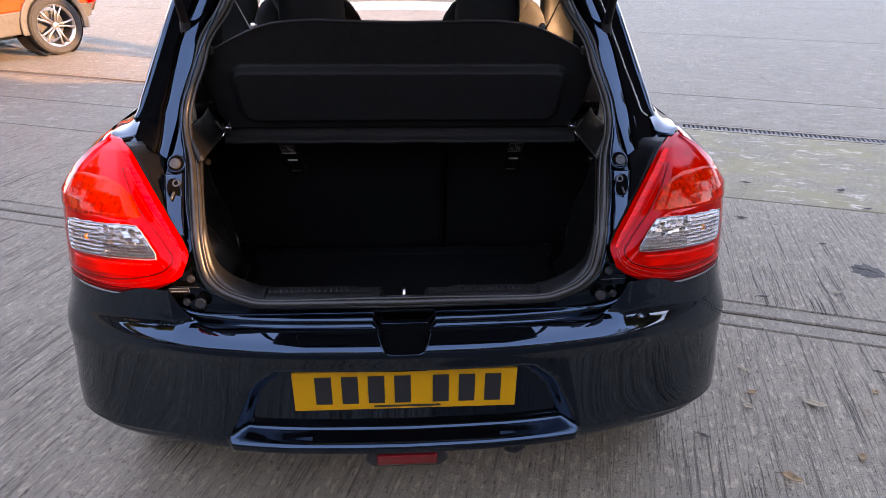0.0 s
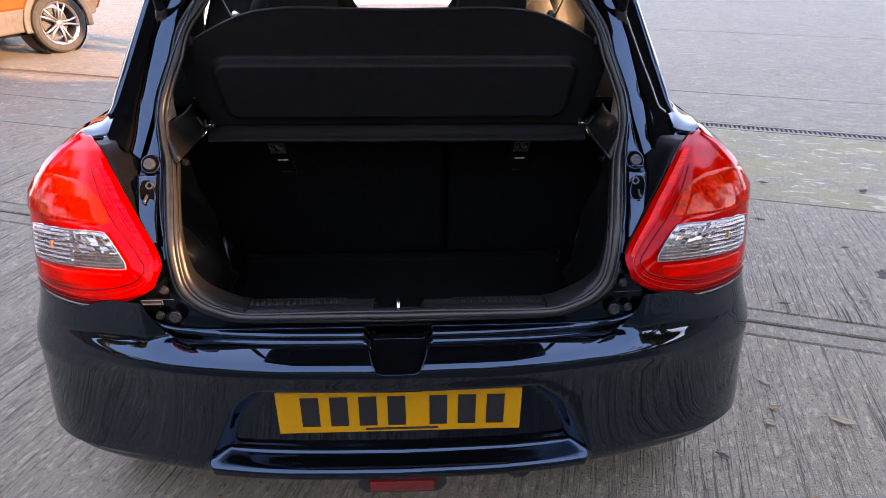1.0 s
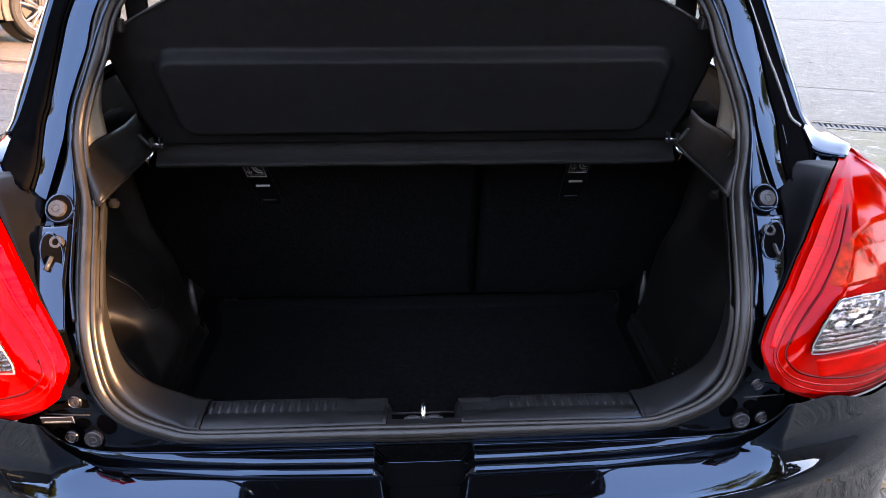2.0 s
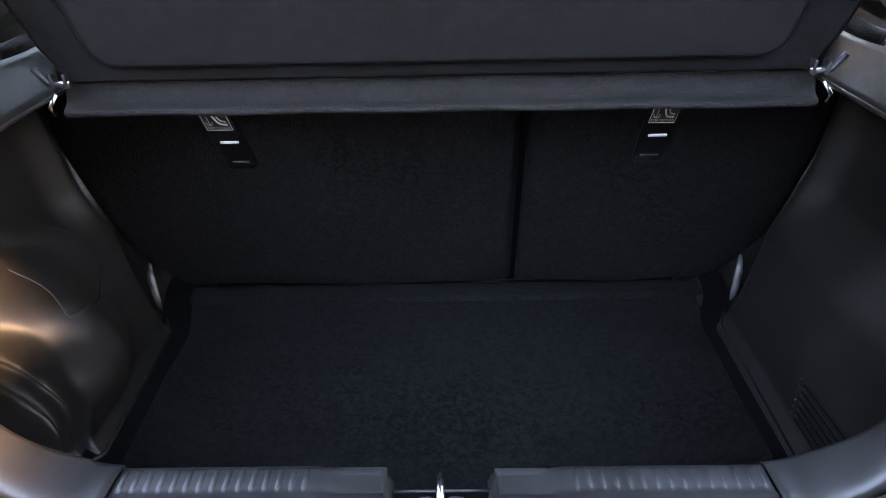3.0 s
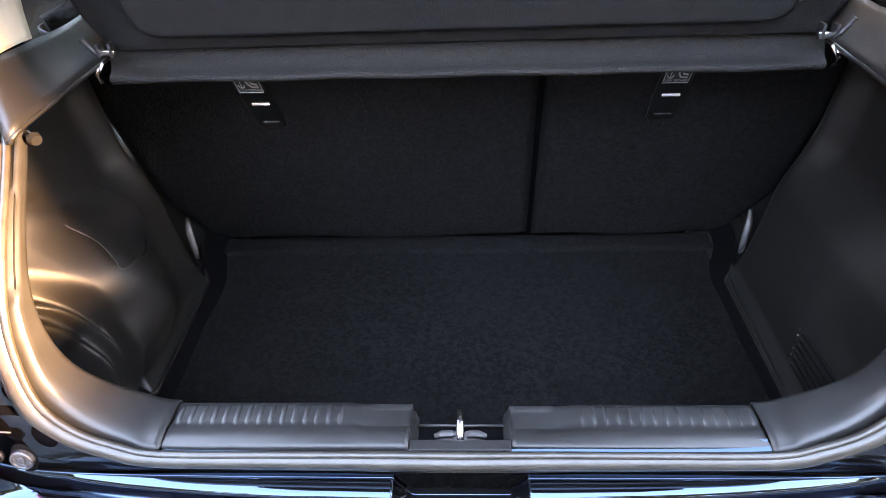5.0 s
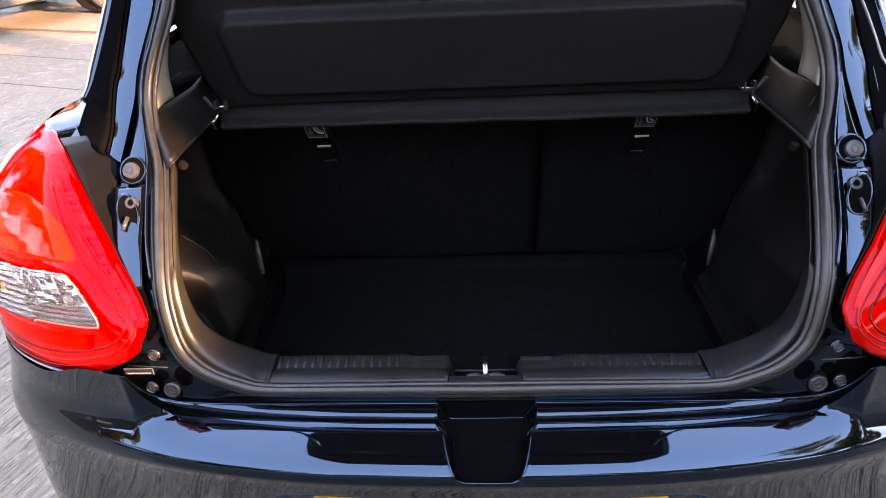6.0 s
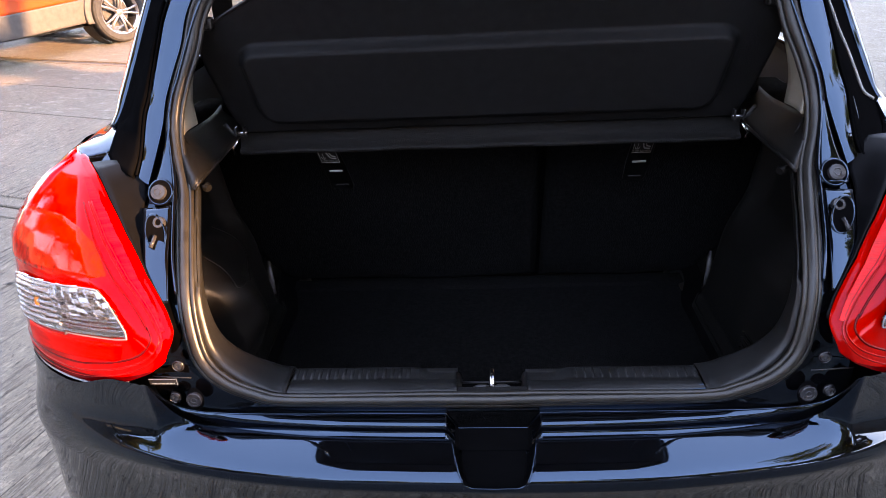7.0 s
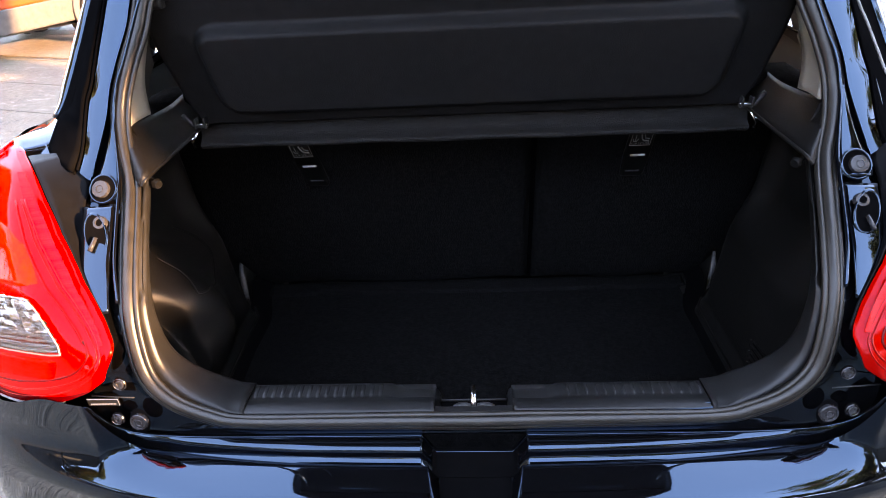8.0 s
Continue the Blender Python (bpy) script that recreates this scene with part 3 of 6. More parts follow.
seal = tube("weather_strip", seal_profile(0.001), 0.009, RUBBER, CAR, "black rubber seal round the boot opening", sides=10)
tube("lip", seal_profile(-0.010), 0.0045, RUBBER, seal, sides=8)
tube("lip", seal_profile(0.012), 0.004, RUBBER, seal, sides=8)

# painted gutter panels beside the seal, with plugs, bolts and oval openings
def blend_rows(a, b, n, m, lift=0.0):
    """A band between two lines of as many points, smoothed along, with a slightly crowned section."""
    pa, pb = catmull(a, n), catmull(b, n)
    return [[Vector(p * (1 - f) + q * f) + Vector((0, -lift * math.sin(math.pi * f), 0)) for f in np.linspace(0, 1, m)] for p, q in zip(pa, pb)]


def mirrored(rows, sg):
    return [[Vector((sg * p.x, p.y, p.z)) for p in r] for r in rows]


STRIP_OUT = [(0.56, 0.309, 0.979), (0.556, 0.333, 1.005), (0.549, 0.366, 1.06), (0.542, 0.38, 1.083), (0.532, 0.4, 1.123), (0.522, 0.42, 1.162), (0.51, 0.443, 1.205), (0.484, 0.485, 1.266), (0.453, 0.55, 1.345)]
STRIP_IN = [(0.543, 0.301, 0.969), (0.535, 0.332, 1.005), (0.524, 0.359, 1.046), (0.517, 0.378, 1.083), (0.504, 0.4, 1.122), (0.489, 0.421, 1.161), (0.478, 0.444, 1.205), (0.449, 0.487, 1.268), (0.415, 0.55, 1.348)]
PAN_OUT = [(.536, .270, .946), (.539, .285, .956), (.536, .299, .967), (.529, .317, .987), (.524, .335, 1.009), (.520, .351, 1.031), (.517, .359, 1.045)]
PAN_IN = [(.497, .273, .947), (.499, .285, .955), (.501, .299, .968), (.506, .317, .987), (.511, .335, 1.009), (.5145, .351, 1.031), (.516, .359, 1.045)]
BOLT_OUT = [(.541, .263, .9395), (.537, .238, .920), (.527, .199, .891), (.521, .172, .866), (.510, .146, .838)]
BOLT_IN = [(.498, .266, .9415), (.493, .237, .920), (.4885, .199, .891), (.4845, .172, .866), (.480, .146, .838)]
FLANGE = [(.470, .158, .848), (.481, .198, .891), (.4945, .268, .944), (.4995, .299, .969), (.5085, .333, 1.009), (.5140, .358, 1.043), (.508, .379, 1.083), (.496, .396, 1.114), (.473, .428, 1.177), (.452, .455, 1.225), (.43, .485, 1.268)]


def oval(c, n, rx, ry, turn, seg=30):
    m = facing(c, n) @ pose(0, 0, 0, 0, 0, turn)
    return [m @ Vector((rx * math.cos(w), ry * math.sin(w), 0)) for w in np.linspace(0, 2 * math.pi, seg, endpoint=False)]


def shade_disc(name, c, n, rx, ry, parent):
    """A nearly flat black disc; its colour stands in for a recess's shade."""
    rim, nn = oval(c, n, rx, ry, 0), Vector(n).normalized()
    return sheet(name, [[Vector(c) + (q - Vector(c)) * k + nn * h for q in rim] for k, h in ((1.0, .0002), (.92, .0012), (.6, .0014), (.02, .0014))], GARNISH, parent, closed=True)


def recess(name, c, n, rx, ry, turn, parent):
    """A rolled painted rim round a shallow black disc, coloured for a deep pocket's shade."""
    rim = oval(c, n, rx, ry, turn)
    nn = Vector(n).normalized()
    rows = [[Vector(c) + (q - Vector(c)) * k + nn * h for q in rim] for k, h in ((1.14, .0005), (1.07, .0022), (1.0, .0026), (.95, .0014), (.93, .0008))]
    ob = sheet(name, rows, PAINT, parent, closed=True)
    sheet("pocket", [[Vector(c) + (q - Vector(c)) * k + nn * h for q in rim] for k, h in ((.96, .0016), (.7, .0013), (.35, .0012), (.02, .0012))], GARNISH, ob, closed=True)
    return ob


for sg in (-1, 1):
    sheet("gutter_panel", [[q + Vector((0, -.005, -.002)) for q in r] for r in mirrored(blend_rows(STRIP_OUT, STRIP_IN, 40, 6, .0015), sg)], PAINT, CAR, "glossy black painted gutter panel")
    tube("gutter_bead", [Vector((sg * (p[0] + .005), p[1] - .001, p[2])) for p in catmull(STRIP_OUT, 60)], 0.0022, GARNISH, CAR)
    tube("flange_edge", [Vector((sg * p[0], p[1] - .003, p[2])) for p in catmull(FLANGE, 90)], 0.0024, PAINT, CAR)
    pan_ob = sheet("plug_pan", mirrored(blend_rows(PAN_OUT, PAN_IN, 26, 8, .002), sg), PAINT, CAR, solid=0.003)
    nrm = Vector((0, -0.80, 0.60))
    recess("plug_pocket", (sg * .5175, .2800, .9601), nrm, .0185, .0195, 0, pan_ob)
    plug = lathe("rubber_plug", [(0.0, 0.0062), (0.009, 0.0062), (0.0118, 0.0056), (0.0128, 0.004), (0.0130, 0.0)], GREYPLUG, CAR, facing((sg * .5195, .2796, .9596), nrm), caps=False, label="round grey plug", n=24)
    lathe("plug_mark", [(0.0045, .0066), (0.0052, .0070), (0.0058, .0066)], GREYPLUG, plug, facing((sg * .5195, .2796, .9596), nrm), caps=False, n=18)
    bolt_ob = sheet("bolt_pan", mirrored(blend_rows(BOLT_OUT, BOLT_IN, 26, 8, .002), sg), PAINT, CAR, solid=0.003)
    nb = Vector((0, -0.79, 0.61))
    recess("oval_opening", (sg * .5125, .2235, .9178), nb, .0145, .0275, -sg * 16, bolt_ob)
    hb = lathe("hinge_bolt", [(0.0, .004), (0.0042, .004), (0.0050, .0062), (0.0086, .0058), (0.0098, .003), (0.0100, 0)], GREYPLUG, CAR, facing((sg * .5085, .2360, .9278), nb), caps=False, n=20, label="round bolt head")
    lathe("bolt_socket", [(0.0, .0046), (0.0034, .0046), (0.0038, .004)], INK, hb, facing((sg * .5085, .2360, .9278), nb), caps=False, n=6)
    tube("hinge_pin", [Vector((sg * .5115, .2180, .9150)), Vector((sg * .5135, .2090, .9080)), Vector((sg * .5150, .2020, .9030))], 0.0032, GREYPLUG, CAR)
    # dark pocket wall between lamp and gutter
    # lower corner: bump stop, screws and label plate
    nlow = Vector((0, -0.985, 0.17))
    shade_disc("stop_pocket", (sg * .4505, .0885, .7015), nlow, .0135, .0195, CAR)
    stop = lathe("bump_stop", [(0.0, .0040), (0.0085, .0040), (0.0092, .0052), (0.0112, .0052), (0.0122, .0040), (0.0125, 0)], GREYPLUG, CAR, facing((sg * .4505, .0872, .7025), nlow), caps=False, label="round grey bump stop", n=28)
    lathe("stop_mark", [(0.0035, .0044), (0.0042, .0049), (0.0048, .0044)], GREYPLUG, stop, facing((sg * .4505, .0872, .7025), nlow), caps=False, n=16)
    for x0, y0, z0 in ((.4805, .0900, .7050), (.4650, .0975, .7600)):
        shade_disc("screw_pocket", (sg * x0, y0, z0), nlow, .0088, .0100, CAR)
        scw = lathe("screw", [(0.0, .0020), (0.0022, .0020), (0.0030, .0036), (0.0058, .0034), (0.0066, .0022), (0.0068, 0)], COVERGLOSS, CAR, facing((sg * x0, y0 - .0012, z0), nlow), caps=False, n=14)
        lathe("screw_ring", [(0.0075, .0018), (0.0082, .0026), (0.0090, .0016)], COVERGLOSS, scw, facing((sg * x0, y0 - .0012, z0), nlow), caps=False, n=18)
    tube("corner_seam", [Vector((sg * .448, .0900, .7415)), Vector((sg * .478, .0915, .7420)), Vector((sg * .508, .0935, .7425))], 0.0010, INK, CAR)
plate_l = part("label_plate", box_bm(-.5125, -.4700, .0880, .0900, .7300, .7415), INK, CAR, "small black label plate with a line of print", smooth=False)
for _x0, _x1, _z0, _z1 in ((-.5085, -.4735, .7322, .7346),):
    for _i in range(17):
        _w = (_x1 - _x0) / 17
        part("print_bar", box_bm(_x0 + _i * _w, _x0 + (_i + .55) * _w, .0872, .0882, _z0, _z0 + .0018), WHITE, plate_l, smooth=False)
for _x0, _x1, _z0, _z1 in ((-.5125, -.4700, .7410, .7415), (-.4705, -.4700, .7300, .7415)):
    part("border_line", box_bm(_x0, _x1, .0874, .0882, _z0, _z1), WHITE, plate_l, smooth=False)


# tail lamps -------------------------------------------------------------
def lamp_edge_in(z):
    return float(np.interp(z, [0.712, 0.722, 0.735, 0.757, 0.775, 0.79, 0.80, 0.823, 0.866, 0.933, 0.98, 0.99, 1.003], [0.504, 0.488, 0.480, 0.475, 0.471, 0.470, 0.473, 0.487, 0.521, 0.577, 0.615, 0.624, 0.655]))


def lamp_edge_out(z):
    return float(np.interp(z, [0.712, 0.735, 0.80, 0.88, 0.93, 0.97, 1.003], [s_of_y(.225), s_of_y(.235), s_of_y(.29), s_of_y(.30), s_of_y(.285), s_of_y(.27), s_of_y(.26)]))


def lamp_point(sg, u, v, out=0.0):
    z = 0.712 + 0.291 * v
    s0, s1 = s_for(lamp_edge_in(z), z), lamp_edge_out(z)
    s = s0 + (s1 - s0) * u
    z += 0.048 * (1 - u) ** 5 * (1 - v) ** 3
    out -= 0.034 * math.sin(math.pi * min(1, max(0, (z - 0.785) / 0.215))) * (1 - float(smooth01(u, 0.0, 0.15)))      # the inner facet falls away
    return skin(sg * s, z, in_side(z) - out, in_rear(z) - out)


def patch_point(sg, corners, u, v, out):
    """A point of a four-cornered patch on the lamp; corners (x, z): inner low, outer low, outer high, inner high."""
    (xa, za), (xb, zb), (xc, zc), (xd, zd) = corners
    x = (xa * (1 - u) + xb * u) * (1 - v) + (xd * (1 - u) + xc * u) * v
    z = (za * (1 - u) + zb * u) * (1 - v) + (zd * (1 - u) + zc * u) * v
    return skin(sg * s_for(x, z), z, in_side(z) - out, in_rear(z) - out)


def round_patch(sg, corners, out, edge, nu=30, nv=14, r=0.07, relief=None):
    rows = []
    for v in np.linspace(0, 1, nv):
        row = []
        for u in np.linspace(0, 1, nu):
            # round the corners off
            du, dv = 2 * u - 1, 2 * v - 1
            k = 1 - r * max(0, abs(du) - 0.75) * max(0, abs(dv) - 0.6) * 8
            uu, vv = 0.5 + 0.5 * du * k, 0.5 + 0.5 * dv * k
            e = min(u, 1 - u, v * 0.6, (1 - v) * 0.6)
            o = out - edge * (1 - float(smooth01(e, 0, 0.06)))
            if relief:
                o += relief(u, v)
            row.append(patch_point(sg, corners, uu, vv, o))
        rows.append(row)
    return rows


WIN = [(0.519, 0.807), (0.750, 0.790), (0.754, 0.858), (0.566, 0.874)]
LOWW = [(0.545, 0.766), (0.757, 0.744), (0.760, 0.778), (0.533, 0.797)]
for sg in (-1, 1):
    rows = []
    for v in np.concatenate([np.linspace(0, 0.06, 6), np.linspace(0.08, 0.94, 40), np.linspace(0.95, 1, 6)]):
        row = []
        for u in np.concatenate([np.linspace(0, 0.05, 6), np.linspace(0.07, 0.95, 36), np.linspace(0.96, 1, 5)]):
            e = min(u * 1.0, (1 - u) * 1.2, v * 1.0)
            o = -0.010 * (1 - float(smooth01(e, 0, 0.035)))
            row.append(lamp_point(sg, u, v, o + 0.006))
        rows.append(row)
    tip = Vector((sg * .685, .362, 1.005))                    # the upper edge runs out to a point
    rows += [[q.lerp(tip, w) + Vector((0, 0, .002 * math.sin(math.pi * w))) for q in rows[-1]] for w in (.3, .6, .85, .97)]
    rows = rows if sg > 0 else [r[::-1] for r in rows]        # so that the shell thickens inwards on both sides
    lamp = sheet("tail_lamp", rows, RED, CAR, "red tail lamp with a clear reversing window", solid=0.004)
    def ribs(u, v):
        """Stepped horizontal ribs in the outer half, slanted facets in the inner half."""
        if u > 0.52:
            return 0.0026 * math.sin(math.pi * (v * 8 % 1.0)) + 0.0022 * ((u * 5 + int(v * 8) * .37) % 1.0) - 0.0030
        if v > 0.42:
            cell = random.Random(int(u * 13) * 31 + int(v * 11 + int(u * 13) % 2 * .5))
            return cell.uniform(-.0032, .0032) * ((u * 13) % 1.0 - .5) + cell.uniform(-.0032, .0032) * ((v * 11) % 1.0 - .5) - 0.0008
        return 0.0030 * (v * 11 % 1.0) - 0.0020
    sheet("reflector", round_patch(sg, WIN, 0.0150, 0.004, 110, 100, relief=ribs), FACET, lamp, "ribbed silver reflector", smooth=False)
    sheet("clear_lens", [r[::sg] for r in round_patch(sg, WIN, 0.0192, 0.008)], CLEAR, lamp, "clear lens").visible_shadow = False
    _b = round_patch(sg, WIN, 0.0128, 0.0, 24, 12)
    _rim = _b[0] + [r[-1] for r in _b[1:]] + _b[-1][-2::-1] + [r[0] for r in _b[-2::-1]]
    tube("window_rim", _rim, 0.0010, RIM_PALE, lamp, sides=6, cyclic=True)
    tube("divider", [patch_point(sg, WIN, 0.5, v, 0.0170) for v in np.linspace(0, 1, 8)], 0.0022, CLEAR, lamp, sides=6)
    part("bulb", (lambda bm: (bmesh.ops.create_uvsphere(bm, u_segments=10, v_segments=8, radius=0.012, matrix=Matrix.Translation(patch_point(sg, WIN, 0.72, 0.5, 0.005))), bm)[1])(bmesh.new()), AMBER, lamp)
    _us = np.linspace(0.075, 0.985, 40)
    _vt = [float(np.interp(u, [.06, .10, .138, .275, .537, .75, .925], [.62, .72, .775, .81, .812, .80, .775])) for u in _us]
    _vb = [float(np.interp(u, [.05, .3, .66, .93], [.575, .565, .545, .53])) for u in _us]
    sheet("upper_lens", [[lamp_point(sg, u, b_ + (t_ - b_) * f, 0.0082 - 0.0030 * (1 - float(smooth01(min(f, 1 - f, (u - .075) * 1.5, (.985 - u) * 1.5), 0, .09)))) for u, t_, b_ in zip(_us, _vt, _vb)] for f in np.linspace(0, 1, 26)], RED_DEEP, lamp, "red upper lens with reflected trees painted in")
    sheet("lower_band", round_patch(sg, LOWW, 0.0086, 0.006), RED_BAND, lamp, "smooth red reflector band")
    # moulded ridge between the outer lens and the inner facet, running round the lower corner
    for du, dv, o, r, mt in ((0.0, 0.0, 0.0060, 0.0013, RED_LINE), (-0.012, -0.036, 0.0058, 0.0011, RED_LINE), (0.026, 0.034, 0.0056, 0.0018, RED_EDGE)):
        uv = [(0.080, .86), (0.074, .80), (0.062, .62), (0.050, .48), (0.038, .31), (0.034, .26), (0.045, .20), (0.090, .15), (0.20, .115), (0.40, .085), (0.65, .075), (0.90, .075)]
        tube("moulded_rib", [lamp_point(sg, max(.004, u + du), max(.012, v + (dv if v < .3 else 0)), o) for u, v in catmull(uv, 70)], r, mt, lamp, sides=6)
    # prismatic inner facet
    sheet("prism_facet", [[lamp_point(sg, u, v, 0.0068) for u in np.linspace(0.012, float(np.interp(v, [.31, .48, .62, .82, .96], [.030, .042, .054, .066, .080])), 5)] for v in np.linspace(.30, .95, 40)], RED_PRISM, lamp, "finely ribbed red inner facet")
    tube("chrome_base_line", [lamp_point(sg, u, 0.0, 0.004) for u in np.linspace(0.12, 0.92, 30)], 0.0020, CHROMEBEAD, CAR, sides=6)
    sheet("lens_edge", [[lamp_point(sg, u, v, 0.0066) for u in np.linspace(0.03, 0.94, 40)] for v in np.linspace(0.020, 0.062, 5)], RED_EDGE, lamp, "dark red lower edge of the lens")

    # quarter panel behind the lamp
    q_rows = []
    for z in np.concatenate([np.linspace(0.70, 0.93, 10), np.linspace(0.945, 0.988, 6)]):
        s0 = lamp_edge_out(min(z, 1.003)) - 0.012
        q_rows.append([skin(sg * (s0 + (s_of_y(0.98) - s0) * f), z, in_side(z), in_rear(z)) for f in np.linspace(0, 1, 24)])
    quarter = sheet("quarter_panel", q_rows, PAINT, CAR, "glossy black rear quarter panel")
    # black body between lamp, opening and pillar; shoulder and pillar strips above
    sheet("lamp_backing", [[lamp_point(sg, u, v, -0.034) for u in np.linspace(0.0, 1.0, 20)] for v in np.linspace(0.0, 1.0, 20)], PAINT, CAR)


POCKET = [(.800, .484, .130), (.835, .508, .150), (.866, .526, .178), (.891, .532, .205), (.920, .542, .246), (.941, .547, .272), (.957, .546, .296), (.967, .549, .310), (.979, .563, .318), (.995, .585, .334)]


def pocket_wall(sg):
    """The dark body wall between the lamp's inner edge and the gutter."""
    rows = []
    for v in np.linspace(.28, .985, 30):
        a = lamp_point(sg, 0.0, v, -0.006)
        zz = [q[0] for q in POCKET]
        z = min(a.z, .995)
        b = Vector((sg * float(np.interp(z, zz, [q[1] for q in POCKET])), float(np.interp(z, zz, [q[2] for q in POCKET])), z))
        rows.append([a.lerp(b, f) + Vector((0, 0.006 * math.sin(math.pi * f), 0)) for f in np.linspace(0, 1, 8)])
    sheet("pocket_wall", rows, MATT, CAR, "black inner body wall beside the lamp", solid=0.003)


LINE_IN = [(0.57, 0.306, 0.976), (0.562, 0.34, 1.01), (0.556, 0.368, 1.062), (0.549, 0.382, 1.085), (0.539, 0.402, 1.125), (0.529, 0.422, 1.164), (0.517, 0.445, 1.207), (0.492, 0.487, 1.268), (0.461, 0.55, 1.347)]
LINE_MID = [(.628, .352, .990), (.618, .393, 1.030), (.600, .404, 1.045), (.588, .420, 1.074), (.575, .438, 1.107), (.563, .451, 1.133), (.541, .479, 1.189), (.509, .535, 1.275), (.475, .61, 1.36)]
LINE_OUT = [(.652, .380, 1.000), (.640, .421, 1.025), (.630, .432, 1.043), (.620, .447, 1.068), (.608, .466, 1.102), (.598, .477, 1.127), (.577, .511, 1.190), (.545, .565, 1.28), (.510, .64, 1.37)]
LINE_EDGE = [(.690, .40, 1.004), (.654, .427, 1.022), (.643, .439, 1.041), (.637, .454, 1.066), (.625, .473, 1.100), (.616, .486, 1.126), (.592, .518, 1.189), (.560, .572, 1.28), (.525, .647, 1.372)]


def band(name, a, b, sg, mat, label="", crown=0.0, solid=0.004):
    return sheet(name, mirrored(blend_rows(a, b, 50, 7, crown), sg), mat, CAR, label, solid=solid)


def pillar(sg):
    """Dead black pillar garnish, the painted pillar outside it and the shoulder over the lamp."""
    pocket_wall(sg)
    # glossless black on garnish and strip replaces the tailgate's dark reflection
    band("pillar_garnish", LINE_IN, LINE_MID, sg, GARNISH, "black pillar garnish, a dark reflection in its colour", 0.004, 0.006)
    tube("pillar_bead", [Vector((sg * (p[0] + .001), p[1] - .003, p[2])) for p in catmull(LINE_MID, 60)[8:]], 0.0022, CHROMEBEAD, CAR)
    band("pillar_strip", LINE_MID[1:], LINE_OUT[1:], sg, GARNISH, "black pillar strip, a dark reflection in its colour", 0.001)
    band("pillar_skin", LINE_OUT[1:], LINE_EDGE[1:], sg, PAINT, "glossy black pillar", 0.004)
    fwd = [(x - .015, y + .22, z + .004) for x, y, z in LINE_EDGE]
    band("rear_side_panel", LINE_EDGE[1:], fwd[1:], sg, PAINT, "glossy black rear pillar skin")
    # painted shoulder from the lamp's top up to the pillar
    low = [tuple(lamp_point(sg, u, 1.0, 0.004)) for u in (0.0, 0.12)] + [(sg * .672, .349, 1.008), (sg * .686, .366, 1.011), (sg * .703, .42, 1.004), (sg * .724, .50, .996)]
    low = catmull(low, 16)
    mid = catmull([(sg * .624, .360, 1.002), (sg * .640, .376, 1.007), (sg * .662, .400, 1.010), (sg * .684, .455, 1.008), (sg * .704, .53, 1.002)], 16)
    top = catmull([(sg * .618, .393, 1.030), (sg * .634, .416, 1.027), (sg * .651, .445, 1.028), (sg * .668, .485, 1.024), (sg * .688, .56, 1.016)], 16)
    edge = catmull([tuple(lamp_point(sg, 1.0, v, 0.002)) for v in (.80, .90, .97)] + [(sg * .685, .362, 1.005)], 12)
    side = catmull([(sg * .772, .46, .952), (sg * .748, .47, .975), (sg * .728, .48, .990), (sg * .716, .47, .999)], 12)
    sheet("shoulder_corner", [[Vector(p).lerp(Vector(q), f) + Vector((sg * .004 * math.sin(math.pi * f), 0, .004 * math.sin(math.pi * f))) for f in np.linspace(0, 1, 6)] for p, q in zip(edge, side)], PAINT, CAR)
    sheet("shoulder", [[Vector(q) for q in catmull([tuple(a), tuple(m), tuple(c)], 9)] for a, m, c in zip(low, mid, top)], PAINT, CAR, "glossy black body shoulder over the lamp", solid=0.003)
    # black fold closing the garnish down to the pocket
    a0 = [Vector((sg * q[0], q[1], q[2])) for q in catmull([LINE_IN[0], LINE_MID[0], LINE_MID[1]], 10)]
    b0 = [Vector((sg * q[0], q[1], q[2])) for q in catmull([(.563, .318, .972), (.600, .335, .985), (.622, .352, 1.000)], 10)]
    sheet("garnish_foot", [[a.lerp(b, f) for f in np.linspace(0, 1, 4)] for a, b in zip(a0, b0)], GARNISH, CAR, solid=0.003)


for sg in (-1, 1):
    pillar(sg)


LATCH = material("latch_plastic", (0.0426, 0.04189, 0.04047), 0.42, vary=0.2, scale=60)
WOVEN = material("woven_lip", (0.0085, 0.0082, 0.0078), 0.6, spec=0.16, vary=0.75, scale=420, bump=1.0, bump_scale=620)

# boot interior ------------------------------------------------------------
IN = [(0, .110, .690), (.1, .110, .691), (.2, .110, .691), (.317, .110, .693), (.352, .114, .703), (.392, .120, .723), (.422, .131, .753), (.436, .149, .80), (.444, .175, .845),
      (.454, .224, .89), (.465, .273, .926), (.474, .315, .955)]
IN2 = [(0, .168, .688), (.1, .168, .689), (.2, .168, .690), (.317, .168, .692), (.357, .169, .703), (.400, .170, .726), (.428, .172, .758), (.441, .179, .803), (.450, .202, .845),
       (.460, .246, .887), (.468, .290, .922), (.473, .325, .955)]
IN3 = [(0, .176, .60), (.1, .176, .60), (.2, .176, .60), (.317, .176, .60), (.375, .178, .62), (.42, .18, .67), (.447, .182, .72), (.460, .189, .785), (.470, .212, .835),
       (.480, .256, .88), (.488, .30, .915), (.493, .335, .95)]
_a, _b, _c = (spline(q) for q in (IN, IN2, IN3))
_ns = 8 * 3                                                # steps of the level sill


